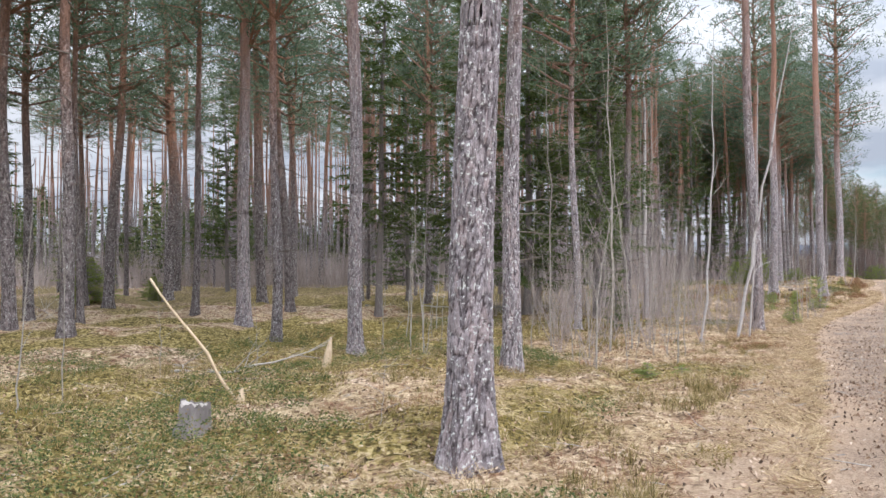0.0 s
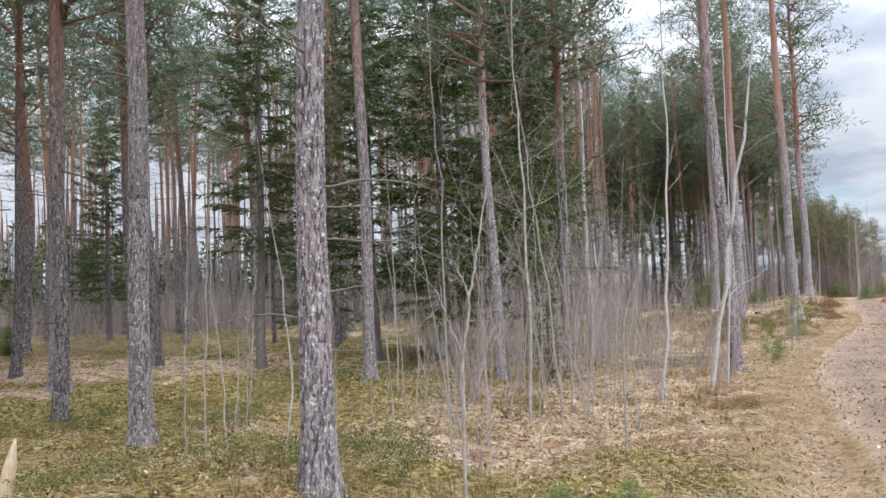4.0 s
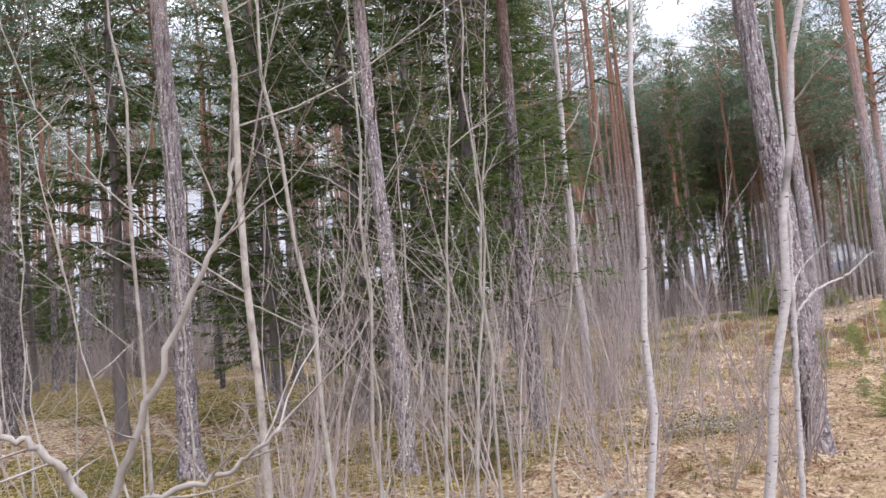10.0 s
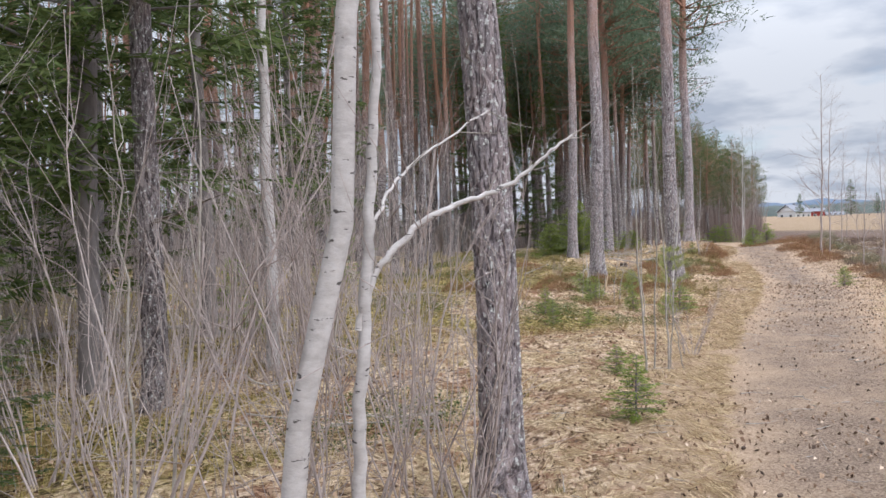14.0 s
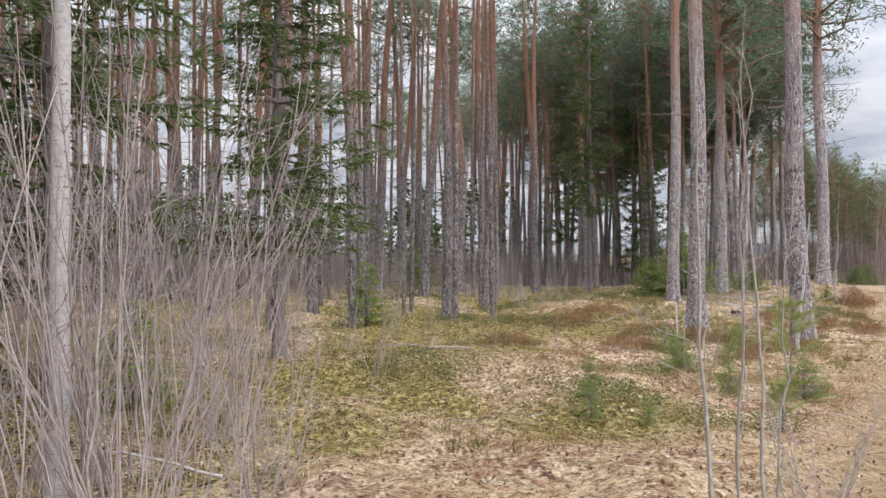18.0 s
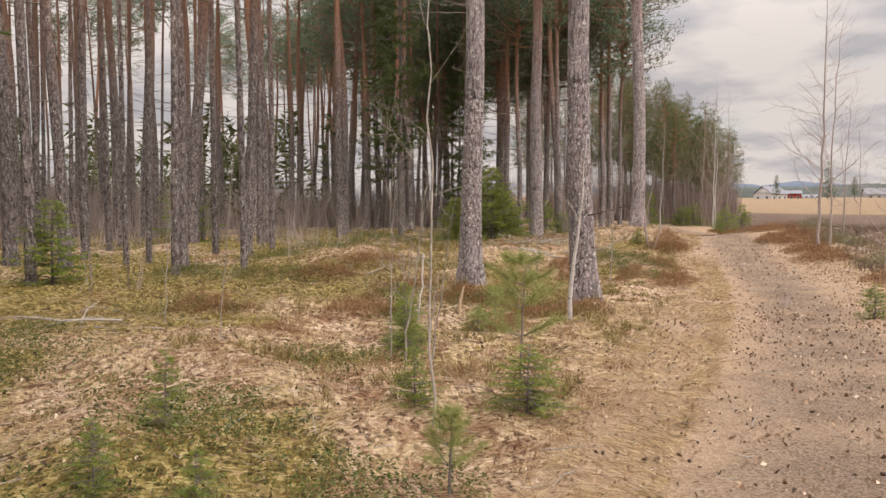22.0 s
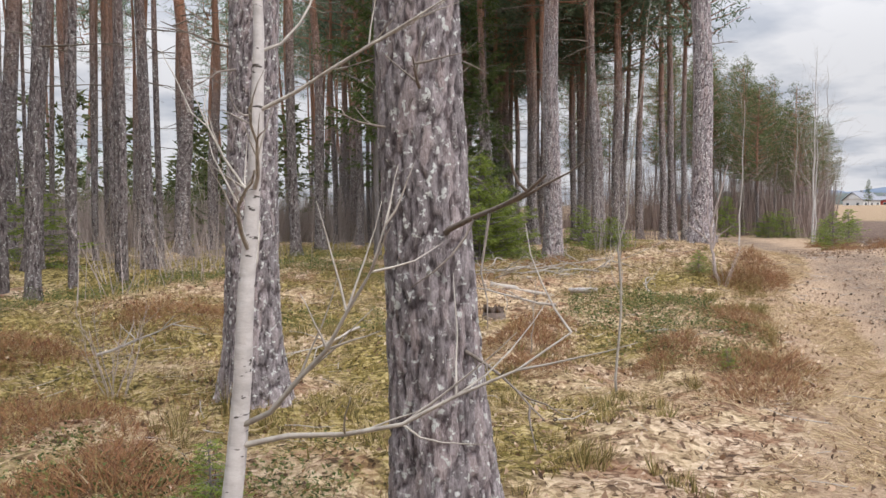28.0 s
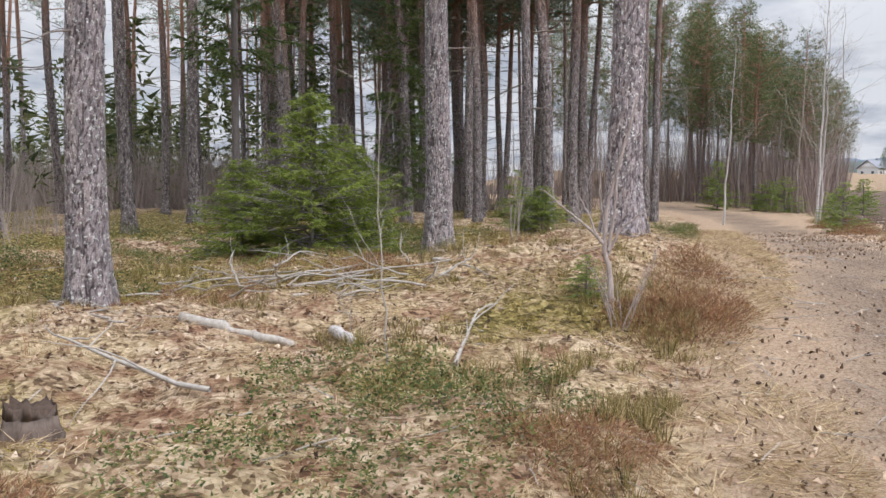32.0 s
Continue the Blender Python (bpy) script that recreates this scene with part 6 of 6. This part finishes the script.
# the far side of the heath ----------------------------------------------------------
BEND = []
while len(BEND) < 84:
    x, y = rr0.uniform(34, 62), rr0.uniform(60, 84)
    if float(from_path(x, y)[0]) > 2.2 and x < 19.8 + 0.787 * (y - 35.25) and x < 5.0 + 0.778 * (y - 14.2) and min([9.0] + [(x - a) ** 2 + (y - b) ** 2 for a, b in BEND]) > 1.2:
        BEND.append((x, y))
for i, (x, y) in enumerate(BEND):
    if i % 2 < 1:
        pine(x, y, 0.15, 3.9 + 0.04 * (y - 55) + 0.45 * min(12, 21.2 + 0.787 * (y - 35.25) - x) + 2.2 * ((i * 7) % 10) / 10, i, False, (0, 0), 2000 + i, "young pine at the bend of the path", "young pines at the bend", young=True)
    else:
        sapling("sapling", x, y, rr0.uniform(4, 6.5), 0.035, 2100 + i, 10, (0, 0), None, "thin leafless birch at the bend of the path", "saplings at the bend")


def bend_thicket():
    """Bare grey-brown brush between the young trees at the bend."""
    rr = np.random.default_rng(64)
    x, y = rr.uniform(33, 64, 21000), rr.uniform(56, 88, 21000)
    e = from_path(x, y)
    k = (np.abs(e) > 2.4) & (x < 20.2 + 0.787 * (y - 35.25)) & (x < 5.4 + 0.778 * (y - 14.2))
    x, y = x[k], y[k]
    w = np.stack([rr.normal(0, 0.14, len(x)), rr.normal(0, 0.14, len(x)), np.ones(len(x))], 1)
    V, F = blades(np.stack([x, y, lift(x, y) - 0.05], 1), w, 1.3 + 4.2 * rr.random(len(x)) ** 1.5, rr.uniform(0.012, 0.034, len(x)), rr)
    tagged(new("thicket", mesh_of("thicket", V, F, THICKET_M, False)), "bare grey-brown birch thicket at the bend of the path", "undergrowth", kind="stuff")


bend_thicket()


def box(bm, x0, x1, y0, y1, z0, z1):
    v = [bm.verts.new((x, y, z)) for x in (x0, x1) for y in (y0, y1) for z in (z0, z1)]
    for f in ((0, 1, 3, 2), (4, 6, 7, 5), (0, 4, 5, 1), (2, 3, 7, 6), (0, 2, 6, 4), (1, 5, 7, 3)):
        bm.faces.new([v[k] for k in f])


def piece(name, mat, parent, *boxes, roof=None):
    bm = bmesh.new()
    for b in boxes:
        box(bm, *b)
    if roof:
        x0, x1, y0, y1, z0, z1 = roof
        ym = (y0 + y1) / 2
        for za, zb in ((0.0, 0.18),):
            prof = [(y0, z0 + za), (ym, z1 + za), (y1, z0 + za), (y1, z0 + zb), (ym, z1 + zb), (y0, z0 + zb)]
            L, R = [[bm.verts.new((xx, yy, zz)) for yy, zz in prof] for xx in (x0, x1)]
            bm.faces.new(L)
            bm.faces.new(R[::-1])
            for k in range(6):
                bm.faces.new((L[k], R[k], R[(k + 1) % 6], L[(k + 1) % 6]))
    bmesh.ops.recalc_face_normals(bm, faces=bm.faces)
    me = bpy.data.meshes.new(name)
    bm.to_mesh(me)
    bm.free()
    me.materials.append(mat)
    return part(name, me, parent)


RED, WHITE, ROOF, PALE, PANE = painted("red_boards", (0.33, 0.05, 0.04)), painted("white_boards", (0.50, 0.50, 0.50)), painted("grey_roof", (0.22, 0.23, 0.26)), painted("pale_roof", (0.55, 0.56, 0.60)), painted("window_glass", (0.05, 0.06, 0.07), rough=0.15)


def house(name, heading, dist, w, dp, eave, ridge, wall, roof, turn, label, annex=None):
    a = radians(heading)
    dist *= 1.55
    x, y = 10 + dist * math.sin(a), 20 + dist * math.cos(a)
    top = new(name)
    top.matrix_basis = pose(x, y, gz(x, y) - 1.4, 0, 0, -heading + turn)
    body = piece("wall", wall, top, (-w / 2, w / 2, -dp / 2, dp / 2, 0, eave))
    for xx in (-w / 2, w / 2):
        V = np.array([(xx + e, yy, zz) for e in (-0.05, 0.05) for yy, zz in ((-dp / 2, eave), (dp / 2, eave), (0, ridge))])
        part("gable", mesh_of("gable", V, np.array([(0, 1, 2), (5, 4, 3), (0, 3, 4), (0, 4, 1), (1, 4, 5), (1, 5, 2), (2, 5, 3), (2, 3, 0)]), wall, False), top)
    piece("roof", roof, top, roof=(-w / 2 - 0.5, w / 2 + 0.5, -dp / 2 - 0.5, dp / 2 + 0.5, eave - 0.15, ridge + 0.15))
    for k in range(3):
        xx = -w / 2 + w * (k + 0.5) / 3
        win = piece("window", WHITE, top, (xx - 0.6, xx + 0.6, -dp / 2 - 0.06, -dp / 2 + 0.02, 1.0, 2.3))
        piece("pane", PANE, win, (xx - 0.48, xx + 0.48, -dp / 2 - 0.08, -dp / 2 - 0.05, 1.12, 2.18))
    for yy in (-dp / 4, dp / 4):
        win = piece("window", WHITE, top, (-w / 2 - 0.06, -w / 2 + 0.02, yy - 0.6, yy + 0.6, 1.0, 2.3))
        piece("pane", PANE, win, (-w / 2 - 0.08, -w / 2 - 0.05, yy - 0.48, yy + 0.48, 1.12, 2.18))
    piece("chimney", ROOF, top, (-0.4, 0.4, -0.4, 0.4, ridge - 0.3, ridge + 0.9))
    if annex:
        piece("annex", annex, top, (w / 2, w / 2 + 7, -dp / 2, dp / 2, 0, eave * 0.85))
    return tagged(top, label, "house")


house("farmhouse", 38.55, 225, 10, 8, 3.2, 5.9, WHITE, ROOF, 55, "white farmhouse with a grey roof beyond the field", None)
house("red_barn", 39.75, 230, 7, 6, 3.3, 4.3, RED, ROOF, 5, "long red wooden barn beside the farmhouse")
house("outbuilding", 40.9, 235, 6, 5, 1.6, 2.6, ROOF, ROOF, 10, "low grey outbuilding at the edge of the field")
house("white_house", 44.6, 240, 9, 7, 2.8, 5.0, WHITE, ROOF, 15, "white house with a gabled roof beyond the field")
house("cottage", 46.6, 245, 8, 6, 2.4, 4.2, RED, ROOF, 5, "small red cottage beyond the field")
for i, (hd, ds, h, w) in enumerate([(38.9, 215, 9, 1.3), (41.9, 212, 13, 1.5), (47.5, 240, 11, 1.6), (48.8, 245, 12, 1.7), (50.3, 240, 10, 1.7), (51.8, 240, 11, 1.6), (43.4, 214, 8, 1.4)]):
    a = radians(hd)
    spruce(10 + 1.5 * ds * math.sin(a), 20 + 1.5 * ds * math.cos(a), h, i, w)


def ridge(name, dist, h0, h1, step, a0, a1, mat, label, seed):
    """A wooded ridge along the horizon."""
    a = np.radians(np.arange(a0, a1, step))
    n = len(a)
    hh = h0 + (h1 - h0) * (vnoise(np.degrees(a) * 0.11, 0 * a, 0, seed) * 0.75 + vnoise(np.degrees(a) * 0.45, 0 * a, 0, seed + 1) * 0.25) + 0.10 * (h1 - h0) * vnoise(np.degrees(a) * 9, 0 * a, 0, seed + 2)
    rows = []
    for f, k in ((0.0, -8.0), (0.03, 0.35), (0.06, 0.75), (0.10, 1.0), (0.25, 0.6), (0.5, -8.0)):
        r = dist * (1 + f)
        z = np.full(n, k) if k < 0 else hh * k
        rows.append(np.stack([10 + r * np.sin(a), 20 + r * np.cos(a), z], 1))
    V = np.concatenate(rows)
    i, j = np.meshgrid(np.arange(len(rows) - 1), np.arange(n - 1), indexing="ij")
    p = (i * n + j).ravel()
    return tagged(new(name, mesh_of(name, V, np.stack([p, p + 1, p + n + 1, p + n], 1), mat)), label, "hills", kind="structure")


# the blue of distance haze is put into the hills' base colour
ridge("backdrop_hill", 1150, 16, 42, 0.4, 27, 130, painted("haze_tinted_hill", (0.085, 0.12, 0.175), 0.12, 0.01), "distant wooded hills on the horizon, coloured blue for the haze", 51)
ridge("backdrop_wood", 420, 8, 15, 0.15, 30, 130, painted("far_wood", (0.055, 0.07, 0.062), 0.35, 0.15), "dark band of woodland beyond the field", 61)
